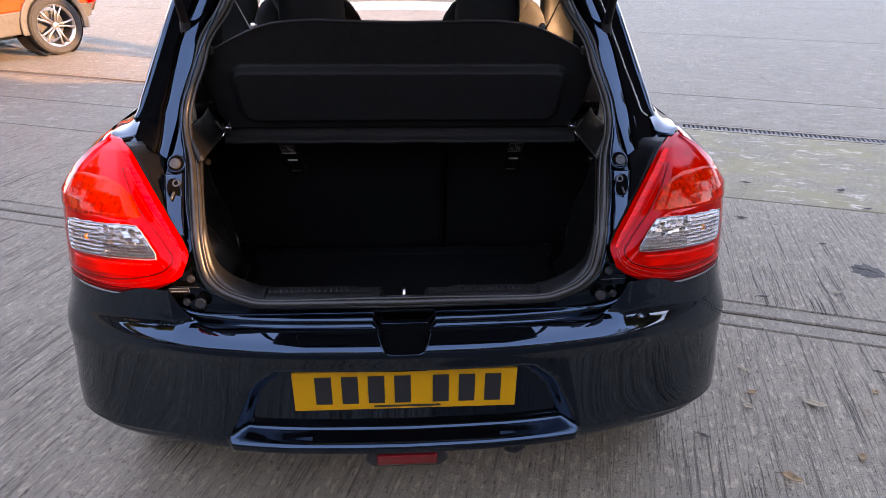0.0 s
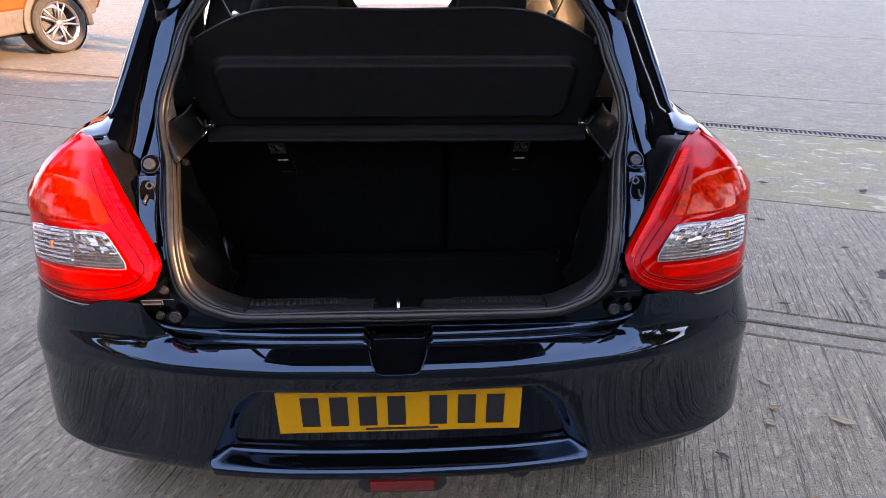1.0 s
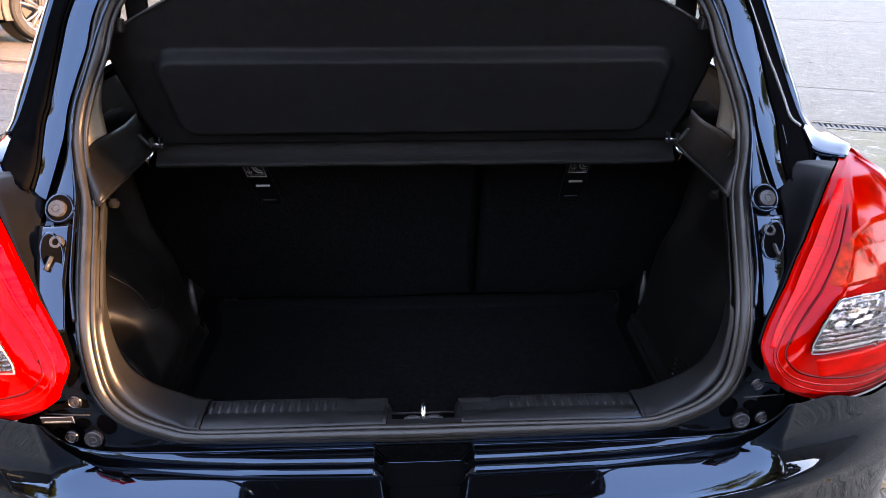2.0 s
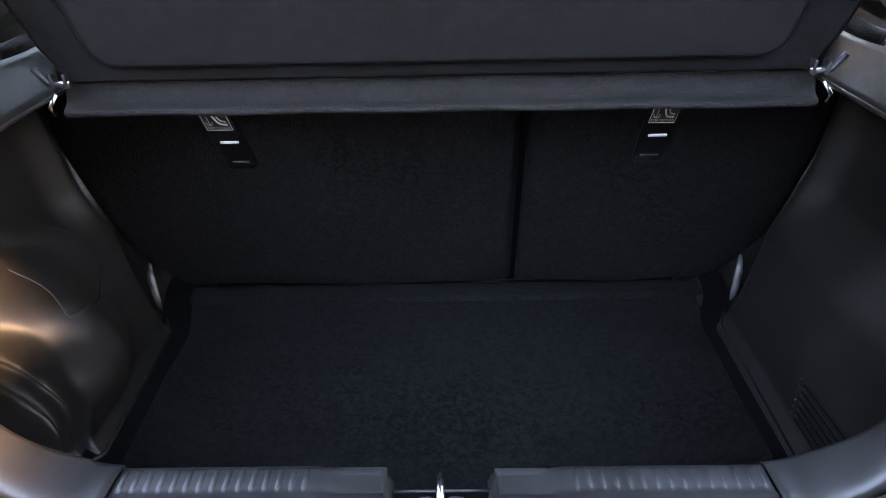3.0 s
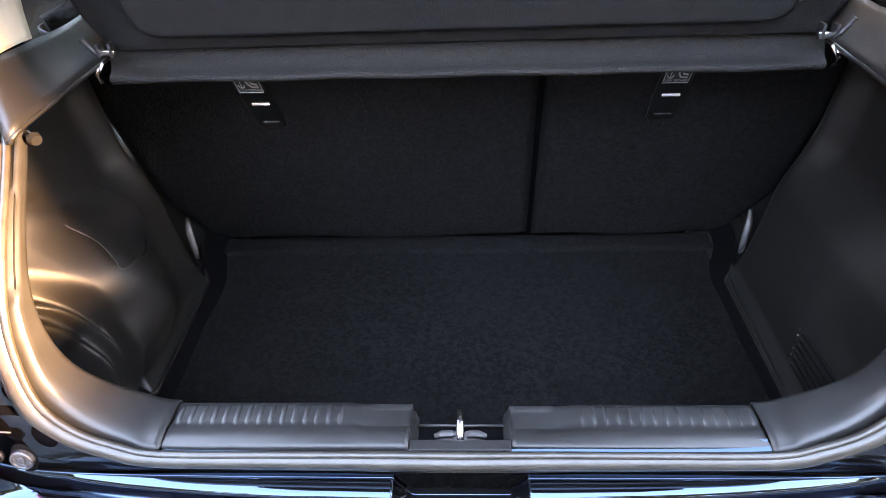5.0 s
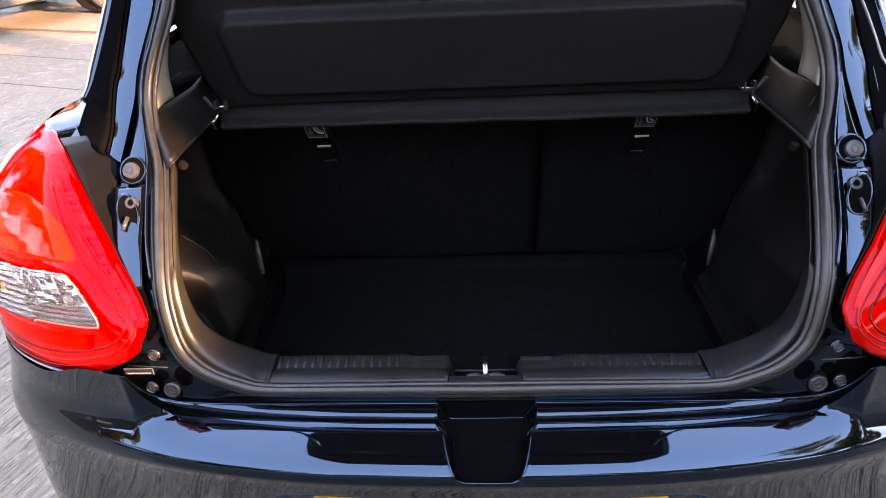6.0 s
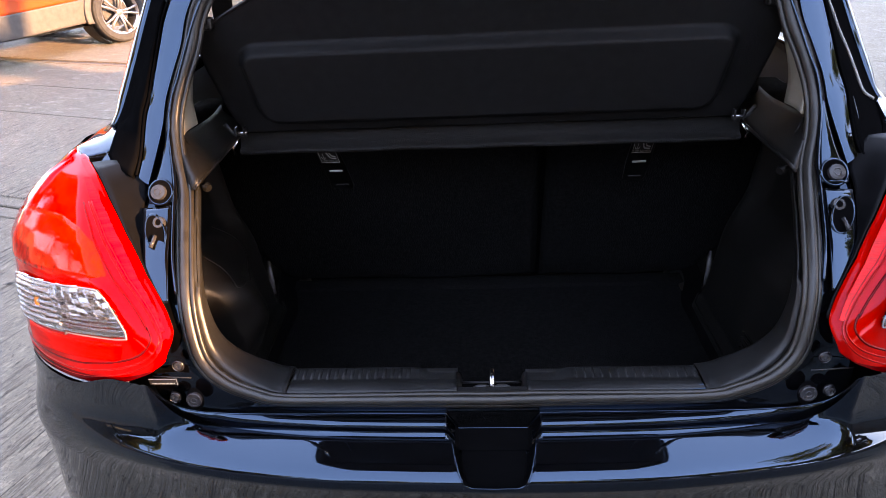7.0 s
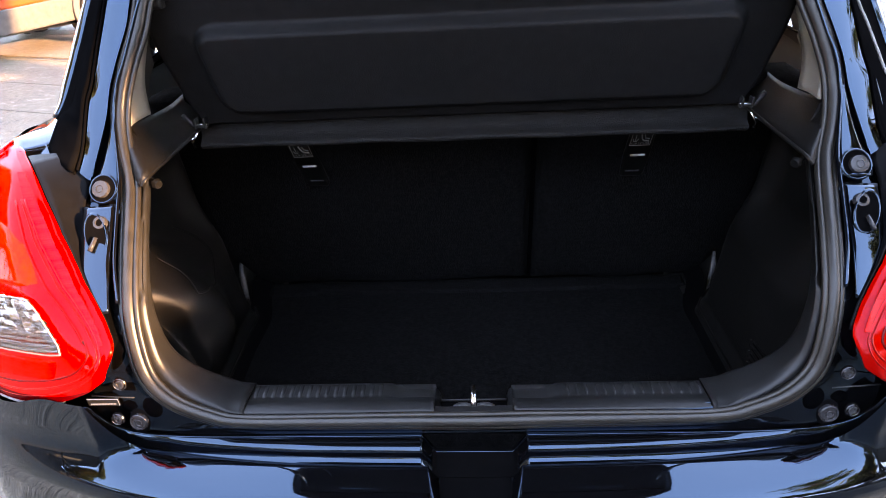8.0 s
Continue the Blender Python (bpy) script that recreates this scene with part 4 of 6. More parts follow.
def rib_dip(x):
    """Moulded ribs on the inner half of the sill's top."""
    a = abs(x)
    if 0.125 < a < 0.315:
        ph = (a - 0.125) / 0.0128 % 1.0
        return 0.0024 * float(smooth01(ph, 0.36, 0.46)) * (1 - float(smooth01(ph, 0.50, 0.64)))
    return 0.0


for sg in (-1, 1):
    # sill trim: level top with ribs, step and end; the middle stays open for the catch
    sx = np.unique(np.round(np.concatenate([np.linspace(0.054, 0.125, 12), np.arange(0.125, 0.318, 0.00128)]), 4))
    prof = [(.108, .684), (.109, .690), (.112, .6925), (.131, .6925), (.1335, .6905), (.1410, .6905), (.1425, .6905), (.160, .6905), (.166, .6885), (.169, .683), (.170, .60)]
    rows = []
    for y, z in prof:
        row = []
        for x in sx:
            f = float(smooth01(x, 0.095, 0.122))
            zz = z
            if y > 0.1325 and z > 0.685:
                zz = z + rib_dip(x) * (1 if 0.142 < y < 0.163 else 0.0) - 0.009 * (1 - f)
            elif 0.111 < y < 0.1325:
                zz = z + 0.0004 * (1 - f)
            row.append(Vector((sg * x, y, zz)))
        rows.append(row)
    sill = sheet("sill_trim", rows, SILL, CAR, "ribbed grey plastic sill trim", solid=0.003)
    side_cap = [[Vector((sg * 0.054, y, z)), Vector((sg * 0.050, y, z - 0.004)), Vector((sg * 0.047, y, 0.664))] for y, z in [(.109, .689), (.131, .689), (.150, .684), (.166, .681), (.169, .66)]]
    sheet("sill_end", side_cap, SILL, sill)
    # the trim ring that rises from the sill along the opening
    ring = [[Vector((sg * (p[0] * .75 + q[0] * .25), p[1] + .006, p[2] * .75 + q[2] * .25)) for p, q in zip(spline(SEAL[:12])[_ns:], _a[_ns:])]]
    for f, da in ((0, 0), (0.08, .003), (0.3, .004), (0.6, .003), (0.9, .002), (1.0, -.001)):
        ring.append([Vector((sg * (p[0] * (1 - f) + q[0] * f), p[1] * (1 - f) + q[1] * f, p[2] * (1 - f) + q[2] * f + da)) for p, q in zip(_a[_ns:], _b[_ns:])])
    for f in (0.1, 0.4, 1.0):
        ring.append([Vector((sg * (p[0] * (1 - f) + q[0] * f), p[1] * (1 - f) + q[1] * f, p[2] * (1 - f) + q[2] * f)) for p, q in zip(_b[_ns:], _c[_ns:])])
    sheet("opening_trim", ring, SILL, CAR, "grey plastic trim beside the boot opening", solid=0.003)
# catch well with striker
sheet("catch_well", [[Vector((x, y, z)) for x in np.linspace(-0.054, 0.054, 8)] for y, z in ((.106, .690), (.109, .672), (.112, .668), (.150, .664), (.153, .668), (.156, .664), (.170, .64), (.172, .59))], GARNISH, CAR)
part("well_rim", box_bm(-.0535, .0535, .1045, .1180, .668, .6930), SILL, CAR, bevel=0.0015)
striker = tube("striker", [(-.0001, .121, .666), (0, .122, .690), (0, .126, .6965), (0, .134, .6985), (0, .150, .6965), (0, .155, .690), (0, .156, .666)], 0.0042, CHROME, CAR, "bright steel boot catch loop", sides=10, up=(1, 0, 0))
for sg in (-1, 1):
    tube("striker_foot", [(sg * .005, .139, .6725), (sg * .012, .1385, .6755), (sg * .020, .137, .6765), (sg * .0285, .135, .6750)], [.0035, .0042, .0042, .0028], IRON, striker, sides=10, flat=0.6, up=(0, 0, 1))
    tube("foot_plate", [(sg * .004, .132, .6700), (sg * .016, .131, .6705), (sg * .026, .131, .6705)], [.006, .0062, .003], IRON, striker, sides=8, flat=0.4, up=(0, 0, 1))
part("striker_base", box_bm(-.0085, .0085, .1195, .1400, .6660, .6735), IRON, striker, bevel=0.002)
tube("well_edge", [(-.048, .152, .671), (.048, .152, .671)], 0.0018, SILL, CAR, sides=6)

# side trims of the boot


def rear_y(z):
    return float(np.interp(z, [.69, .75, .80, .845, .887, .92, .96], [.178, .180, .190, .215, .260, .305, .345]))


def side_x(y, z, left):
    x = 0.470 + 0.020 * float(smooth01(z, 0.49, 0.53)) + (z - 0.49) * 0.10 + 0.02 * float(smooth01(z, 0.68, 0.80))
    x += (0.055 * float(smooth01(z, 0.485, 0.50)) + 0.042 * float(smooth01(z, 0.52, 0.66))) * float(smooth01(y, 0.59, 0.69))
    x += (0.030 if left else 0.010) * (1 - float(smooth01(y, 0.31, 0.43))) * float(smooth01(z, 0.56, 0.64))      # the trim swells behind the opening
    x += 0.026 * float(smooth01(z, 0.70, 0.79)) * (1 - float(smooth01(y, 0.54, 0.62)))
    if left:
        cover = float(smooth01(y, 0.25, 0.45)) * (1 - float(smooth01(y, 0.43, 0.535))) * float(smooth01(z, 0.50, 0.62))
        crest = 0.825 - 0.60 * max(0.0, y - 0.36)
        x -= 0.050 * cover * float(smooth01(crest - z, 0.0, 0.15))                        # swollen cover over the wheel arch, with a crest on top
        x += 0.006 * cover * math.exp(-((z - crest - .010) / .014) ** 2)
        r = math.hypot(y - 0.169, z - 0.601)                                                # arched pocket: a hollow, then two rounded rims
        thick = 0.008 + 0.034 * float(smooth01(math.atan2(z - 0.601, y - 0.169), 0.05, 0.70))
        x += 0.034 * (1 - float(smooth01(r, 0.184, 0.186 + thick))) - 0.018 * math.exp(-((r - 0.178) / 0.0065) ** 2)
        x += -0.020 * math.exp(-((r - 0.153) / 0.009) ** 2) + 0.026 * (1 - float(smooth01(r, 0.122, 0.144)))
    return x


for sg in (-1, 1):
    ys, zs = np.concatenate([np.linspace(0.178, 0.54, 150), np.linspace(0.545, 0.80, 40)]), np.concatenate([np.linspace(0.45, 0.53, 20), np.linspace(0.533, 0.96, 170)])
    trim = sheet("side_trim", [[Vector((sg * side_x(max(y, rear_y(z)), z, sg < 0), max(y, rear_y(z)), z)) for y in ys] for z in zs], TRIM, CAR, "black moulded plastic boot side trim", solid=0.003)
    line_mat = GARNISH if sg < 0 else FLAP_LINE

    def on_side(y, z, off=0.0):
        return Vector((sg * (side_x(y, z, sg < 0) - off), y, z))

    if sg < 0:
        gap, edge = [(.417, .766), (.420, .738), (.405, .714), (.399, .703), (.411, .697), (.431, .694)], [(.512, .779), (.535, .752), (.542, .727), (.535, .702), (.520, .684), (.497, .674), (.470, .678), (.445, .689)]
    else:
        gap, edge = [(.521, .657), (.518, .650), (.506, .641)], [(.508, .802), (.520, .775), (.529, .742), (.531, .711)]
    tube("flap_gap", [on_side(y, z, 0.0003) for y, z in catmull(gap, 60)], 0.0011, INK, trim, sides=6)
    tube("flap_edge", [on_side(y, z, 0.0006) for y, z in catmull(edge, 60)], 0.0008, line_mat, trim, sides=5)
    if sg < 0:
        tube("flap_edge", [on_side(y, z + .004, 0.0004) for y, z in catmull(gap[2:], 40)], 0.0005, line_mat, trim, sides=5)
    else:
        tube("flap_edge", [on_side(y + .003, z, 0.0005) for y, z in catmull(gap, 20)], 0.0007, line_mat, trim, sides=5)
        for i in range(6):                                   # moulded vent louvres with a bright lug at the head of each
            f = i / 5
            y0, z0 = .389 - .013 * f, .577 - .051 * f
            y1, z1 = .262 + .026 * f, .583 - .056 * f
            line = [on_side(y0 + (y1 - y0) * k, z0 + (z1 - z0) * k, 0.0012) for k in np.linspace(.04, 1, 10)]
            tube("vent_slot", line, 0.0026, GARNISH, trim, sides=6)
            tube("vent_rib", [q + Vector((-.0015, 0, .0055)) for q in line], 0.0010, TRIM, trim, sides=6)
            lathe("vent_dot", [(0, .0022), (.0018, .0018), (.0026, 0)], CHROME, trim, facing(on_side(y0 + .003, z0 + .003, 0.0025), (-1, -.3, .3)), caps=False, n=8)
    # seat latch strip beside the backrest
    tube("latch_strip", [Vector((sg * .533, .700, .585)), Vector((sg * .530, .685, .562)), Vector((sg * .526, .675, .530)), Vector((sg * .524, .672, .498))], [.003, .007, .0065, .004], LATCH, CAR, "satin grey seat latch cover", sides=8, flat=0.5)
    tube("latch_tip", [Vector((sg * .517, .668, .494)), Vector((sg * .531, .668, .494))], 0.0018, CHROME, CAR, sides=6)
    # dark kick strip between the floor and the trim
    sheet("floor_edge_trim", [[Vector((sg * (0.452 + 0.0 * f + (0.045 if g else 0.0) + 0.030 * float(smooth01(y, .60, .74))), y, 0.487 + (0.030 if g else 0.0))) for y in np.linspace(.172, .77, 20)] for g in (0, 1) for f in (0,)], GARNISH, CAR)
    tube("trim_seam", [on_side(y, 0.505 + 0.012 * (y - .2), 0.006) for y in np.linspace(.18, .66, 16)], 0.003, TRIM, trim, sides=6)
    # shelf support: sloping upper trim from the opening to the hinge
    lo = spline([(.468, .290, .958), (.461, .300, .967), (.461, .36, .968), (.466, .45, .965), (.50, .70, .945)], 5)
    up = spline([(.500, .345, .985), (.503, .362, 1.018), (.512, .44, 1.012), (.525, .56, 1.00), (.56, .74, .99)], 5)
    rows = [[Vector((sg * (p[0] * (1 - f) + q[0] * f + 0.003 * math.sin(math.pi * f)), p[1] * (1 - f) + q[1] * f, p[2] * (1 - f) + q[2] * f)) for f in np.linspace(0, 1, 8)] for p, q in zip(lo, up)]
    sup = sheet("shelf_support", rows, TRIM, CAR, "black plastic shelf support", solid=0.003)
    tube("support_edge", [Vector((sg * (p[0] - .001), p[1], p[2])) for p in lo], 0.0028, TRIM, sup)
    tube("support_fold", [Vector((sg * .492, .350, .968)), Vector((sg * .489, .362, .990)), Vector((sg * .500, .366, 1.018))], 0.003, TRIM, sup)
    lathe("boot_hook", [(0, .010), (.006, .010), (.008, .004), (.004, 0), (.004, -.01)], TRIM, CAR, facing((sg * .462, .318, .952), (-sg * .8, -.5, -.2)), caps=False, n=12)
    # pale pillar trim
    back = spline([(.503, .364, 1.024), (.507, .385, 1.06), (.492, .415, 1.12), (.468, .445, 1.18), (.44, .487, 1.24), (.40, .545, 1.33), (.30, .62, 1.395)], 6)
    front = spline([(.517, .455, 1.014), (.523, .475, 1.06), (.512, .50, 1.12), (.492, .53, 1.18), (.468, .575, 1.25), (.43, .64, 1.345), (.34, .70, 1.405)], 6)
    sheet("pillar_trim", [[Vector((sg * (p[0] * (1 - f) + q[0] * f - 0.006 + 0.004 * math.sin(math.pi * f)), p[1] * (1 - f) + q[1] * f, p[2] * (1 - f) + q[2] * f)) for f in np.linspace(0, 1, 6)] for p, q in zip(back, front)], BEIGE, CAR, "pale grey-beige pillar trim", solid=0.004)
    # dark lining from the pale trim forward to the door opening
    sheet("quarter_lining", [[Vector((sg * (q[0] + 0.15 * f), q[1] + 0.36 * f, q[2] + 0.01 * math.sin(math.pi * f))) for f in np.linspace(0, 1, 6)] for q in front], SEATCLOTH, CAR, "dark lining behind the rear door")
    # dark trim between the seal and the pale pillar, closing the pillar
    inner = np.array(spline(SEAL[12:20], 6))
    sheet("pillar_edge_trim", [[Vector((sg * (p[0] - 0.006 * f), p[1] + 0.010 * f, p[2])) for f in np.linspace(0, 1, 4)] for p in inner], PLASTIC, CAR)
    # seat belt: webbing and pale anchor
    tube("seat_belt", [Vector((sg * .475, .60, 1.00)), Vector((sg * .482, .60, 1.12)), Vector((sg * .48, .62, 1.30))], 0.020, SEATCLOTH, CAR, sides=8, flat=0.12, up=(0, 1, 0))
    lathe("belt_anchor", [(0, .014), (.010, .013), (.016, .006), (.016, -.01)], BEIGE, CAR, facing((sg * .478, .56, 1.075), (-sg * .7, -.7, 0)), caps=False, n=14)

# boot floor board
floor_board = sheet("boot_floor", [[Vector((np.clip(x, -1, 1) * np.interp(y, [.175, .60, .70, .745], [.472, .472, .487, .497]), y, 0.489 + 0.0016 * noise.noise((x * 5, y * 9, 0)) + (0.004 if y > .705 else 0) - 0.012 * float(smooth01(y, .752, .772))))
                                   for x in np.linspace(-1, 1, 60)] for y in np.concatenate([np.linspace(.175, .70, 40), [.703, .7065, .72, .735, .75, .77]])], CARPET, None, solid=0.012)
tagged(floor_board, "dark grey carpeted boot floor board", "boot floor")

# rear seat: split backrest with carpeted back, tether covers, headrests
seat_thing = thing("rear_seat", (0, 0.9, 0.45), "black folding rear seat with a split carpeted back", "seat")


def seat_y(z):
    return 0.760 - 0.30 * (z - 0.49)


def backrest(x0l, x0h, x1l, x1h, label):
    rows = []
    nx, nz = 40, 40
    for z in np.linspace(0.478, 0.99, nz):
        v = (z - 0.478) / 0.512
        a, b = x0l + (x0h - x0l) * v, x1l + (x1h - x1l) * v
        if z < 0.63:                                       # cut-off lower outer corners
            k = float(smooth01(0.63 - z, 0, 0.15))
            if a < -0.4:
                a = a + 0.062 * k
            if b > 0.4:
                b = b - 0.055 * k
        row = []
        for i in range(nx):
            u = i / (nx - 1)
            e = min(u * (b - a), (1 - u) * (b - a), (z - 0.478) * 1.2)
            y = seat_y(z) + 0.018 * (1 - float(smooth01(e, 0, 0.018))) + 0.0012 * noise.noise((u * 6, z * 9, a))
            row.append(Vector((a + (b - a) * u, y, z + 0.004 * math.sin(u * 9 + a) * (1 - v) ** 6)))
        rows.append(row)
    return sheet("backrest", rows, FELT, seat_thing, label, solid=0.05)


b_wide = backrest(-0.590, -0.610, 0.129, 0.122, "wide carpeted backrest, black felt")
b_slim = backrest(0.138, 0.133, 0.590, 0.610, "narrow carpeted backrest, black felt")
sheet("backrest_gap", [[Vector((x, seat_y(z) + 0.03, z)) for x in (0.12, 0.145)] for z in (0.47, 0.99)], GARNISH, seat_thing)

PITCH = math.atan(0.30)


def tether_cover(x, lean):
    """Child-seat anchor cover with its pictogram label and words."""
    ax = Vector((1, 0, 0)); az = Vector((0, -0.30, 1)).normalized(); an = ax.cross(az)          # an points back, towards the opening
    def P(u, w, o=0.0):
        return Vector((x, seat_y(0.838), 0.838)) + ax * (u + lean * w) + az * w + an * o
    def slab_of(name, pts, h, mat, parent, label="", bevel=0.0015):
        bm = bmesh.new()
        lo = [bm.verts.new(P(u, w, -0.002)) for u, w in pts]
        hi = [bm.verts.new(P(u, w, h)) for u, w in pts]
        bm.faces.new(hi)
        for i in range(len(pts)):
            j = (i + 1) % len(pts)
            bm.faces.new((lo[i], lo[j], hi[j], hi[i]))
        bmesh.ops.recalc_face_normals(bm, faces=bm.faces)
        return part(name, bm, mat, parent, label, bevel=bevel) if bevel else part(name, bm, mat, parent, label, smooth=False)
    plate = slab_of("tether_cover", [(-.020, -.048), (-.015, -.054), (.021, -.054), (.027, -.046), (.027, .0), (.023, .064), (-.025, .064), (-.025, .0)], 0.004, COVER, seat_thing, "black plastic anchor cover with a white label")
    slab_of("anchor_bar", [(-.012, -.0019), (.016, -.0019), (.016, .0019), (-.012, .0019)], 0.0068, STEEL_PALE, plate, "bright steel anchor bar", 0.001)
    slab_of("lower_slot", [(-.010, -.041), (.016, -.041), (.016, -.038), (-.010, -.038)], 0.0055, IRON, plate, "", 0)
    # label frame and pictogram
    fr = [(-.020, .024), (.018, .024), (.018, .053), (-.020, .053)]
    label_plate = slab_of("label", fr, 0.0050, INK, plate, "black label with a white pictogram", 0)
    for (ua, wa), (ub, wb) in zip(fr, fr[1:] + fr[:1]):
        tube("label_frame", [P(ua, wa, .0054), P(ub, wb, .0054)], 0.0007, WHITE, label_plate, sides=4)
    tube("anchor_mark", [P(-.012, .048, .0054), P(-.012, .034, .0054)], 0.0008, WHITE, label_plate, sides=4)
    tube("anchor_mark", [P(-.017, .039, .0054), P(-.015, .034, .0054), P(-.012, .033, .0054), P(-.009, .034, .0054), P(-.007, .039, .0054)], 0.0008, WHITE, label_plate, sides=4)
    tube("seat_mark", [P(-.003, .050, .0054), P(.000, .040, .0054), P(.004, .035, .0054), P(.014, .034, .0054)], 0.0017, WHITE, label_plate, sides=4)
    tube("seat_mark", [P(.003, .049, .0054), P(.006, .041, .0054), P(.014, .039, .0054)], 0.0014, WHITE, label_plate, sides=4)
    cu = bpy.data.curves.new("words", "FONT")
    cu.body, cu.size, cu.align_x, cu.extrude = "TOP TETHER", 0.0062, "CENTER", 0.0
    t = new("words", cu)
    basis = Matrix((ax, az, an)).transposed().to_4x4()
    t.matrix_basis = Matrix.Translation(P(-.001, .0262, .0056)) @ basis
    me = bpy.data.meshes.new_from_object(t)
    bpy.data.objects.remove(t)
    me.transform(Matrix.Translation(P(-.001, .0262, .0056)) @ basis)
    put_mesh("words", me, WHITE, label_plate, smooth=False)


tether_cover(-0.324, -0.16)
tether_cover(0.327, 0.12)

for x in (-0.245, 0.245):
    rows = []
    for v in np.linspace(0, 1, 14):
        w = 0.092 * (1 - 0.25 * (2 * v - 1) ** 4) * (0.55 + 0.45 * math.sin(math.pi * (0.12 + 0.8 * v)) ** 0.5)
        z = 1.04 + 0.34 * v
        th = 0.055 * math.sin(math.pi * (0.06 + 0.88 * v)) ** 0.5
        rows.append([Vector((x + w * math.copysign(abs(math.cos(a)) ** 0.6, math.cos(a)), 0.74 + th * math.sin(a), z)) for a in np.linspace(0, 2 * math.pi, 24, endpoint=False)])
    sheet("headrest", rows, SEATCLOTH, seat_thing, "black cloth headrest", closed=True)
    for dx in (-0.05, 0.05):
        tube("headrest_post", [(x + dx, 0.735, 0.95), (x + dx, 0.738, 1.06)], 0.006, CHROME, seat_thing, sides=8)

# raised parcel shelf
shelf = thing("parcel_shelf", (0, 0.515, 0.94), "black fabric parcel shelf, tilted up", "parcel shelf")


def shelf_at(x, z, off=0.0):
    """On the raised board; off: towards the opening."""
    n = Vector((0, -0.97, -0.24))
    return Vector((x, 0.515 - 0.25 * (z - 0.98), z)) + n * off


def shelf_top(x):
    return float(np.interp(abs(x), [0, .10, .20, .25, .30, .34, .38, .42, .455, .475, .49], [1.248, 1.250, 1.253, 1.251, 1.245, 1.234, 1.217, 1.198, 1.180, 1.169, 1.158]))


def shelf_half(z):
    return float(np.interp(z, [.975, 1.02, 1.10, 1.16], [.452, .470, .486, .490]))


nx = 170
rows = []
for v in np.linspace(0, 1, 90):
    row = []
    for u in np.linspace(-1, 1, nx):
        zt = shelf_top(u * 0.49)
        z = 0.975 + (zt - 0.975) * v
        x = u * shelf_half(z)
        # pressed panel: stands proud of the rim
        hx, hz, rc = 0.428 + 0.12 * min(0, z - 1.13), 0.078, 0.040                      # rounded rectangle about the panel's middle
        qx, qz = abs(x) - (hx - rc), abs(z - 1.068) - (hz - rc)
        inside = rc - (math.hypot(max(qx, 0), max(qz, 0)) + min(max(qx, qz), 0))
        o = 0.022 * float(smooth01(inside, 0.0, 0.017))
        row.append(shelf_at(x, z, o))
    rows.append(row)
board = sheet("board", rows, SHELF, shelf, "black fabric board with a pressed panel", solid=0.008)
tube("board_edge", [shelf_at(x, shelf_top(x), 0.001) for x in np.linspace(-.49, .49, 80)], 0.0028, PLASTIC, board, sides=6)
# the fixed front lip, a soft roll
lip_rows = []
for y, z in ((.560, .962), (.545, .968), (.538, .9697), (.534, .9695), (.5315, .967), (.5310, .960), (.5285, .952), (.5225, .9455), (.5140, .9420), (.5085, .9405), (.5060, .9380), (.5055, .9345), (.5075, .9315), (.513, .930), (.53, .935), (.555, .945)):
    lip_rows.append([Vector((x * (1 - 0.012 * max(0, (0.95 - z) / .02)), y, z + 0.0008 * math.sin(x * 31) - 0.004 * x)) for x in np.linspace(-.470, .472, 60)])
sheet("lip", lip_rows, WOVEN, shelf, "soft black front lip of the shelf")
for sg in (-1, 1):
    br = tube("hinge", [Vector((sg * .445, .503, .975)), Vector((sg * .470, .503, .978)), Vector((sg * .480, .498, .998))], 0.004, PLASTIC, shelf, sides=6)
    for dx in (.446, .462):
        part("hinge_lug", box_bm(min(sg * dx, sg * (dx + .004)), max(sg * dx, sg * (dx + .004)), .498, .512, .972, .990), PLASTIC, shelf, bevel=0.0012)
    tube("hinge_axle", [Vector((sg * .444, .502, .979)), Vector((sg * .469, .502, .979))], 0.0022, CHROME, shelf, sides=8)
    tube("hinge_pin", [Vector((sg * .464, .500, .965)), Vector((sg * .476, .498, .949)), Vector((sg * .474, .50, .938))], 0.0026, CHROME, shelf, sides=6)
    part("pivot_pin", box_bm(min(sg * .447, sg * .476), max(sg * .447, sg * .476), .452, .472, 1.172, 1.192), PLASTIC, shelf, "black plastic cord knob", bevel=0.004)
    tube("cord", [Vector((sg * .352, .462, 1.226)), Vector((sg * .40, .47, 1.33)), Vector((sg * .44, .40, 1.62))], 0.0016, WHITE if sg < 0 else PLASTIC, shelf, "thin lifting cord", sides=6)
    lathe("cord_hook", [(0, .012), (.006, .011), (.009, .004), (.007, -.004), (0, -.006)], CHROME if sg < 0 else PLASTIC, shelf, facing((sg * .346, .468, 1.236), (0, -1, .2)), caps=False, n=12)

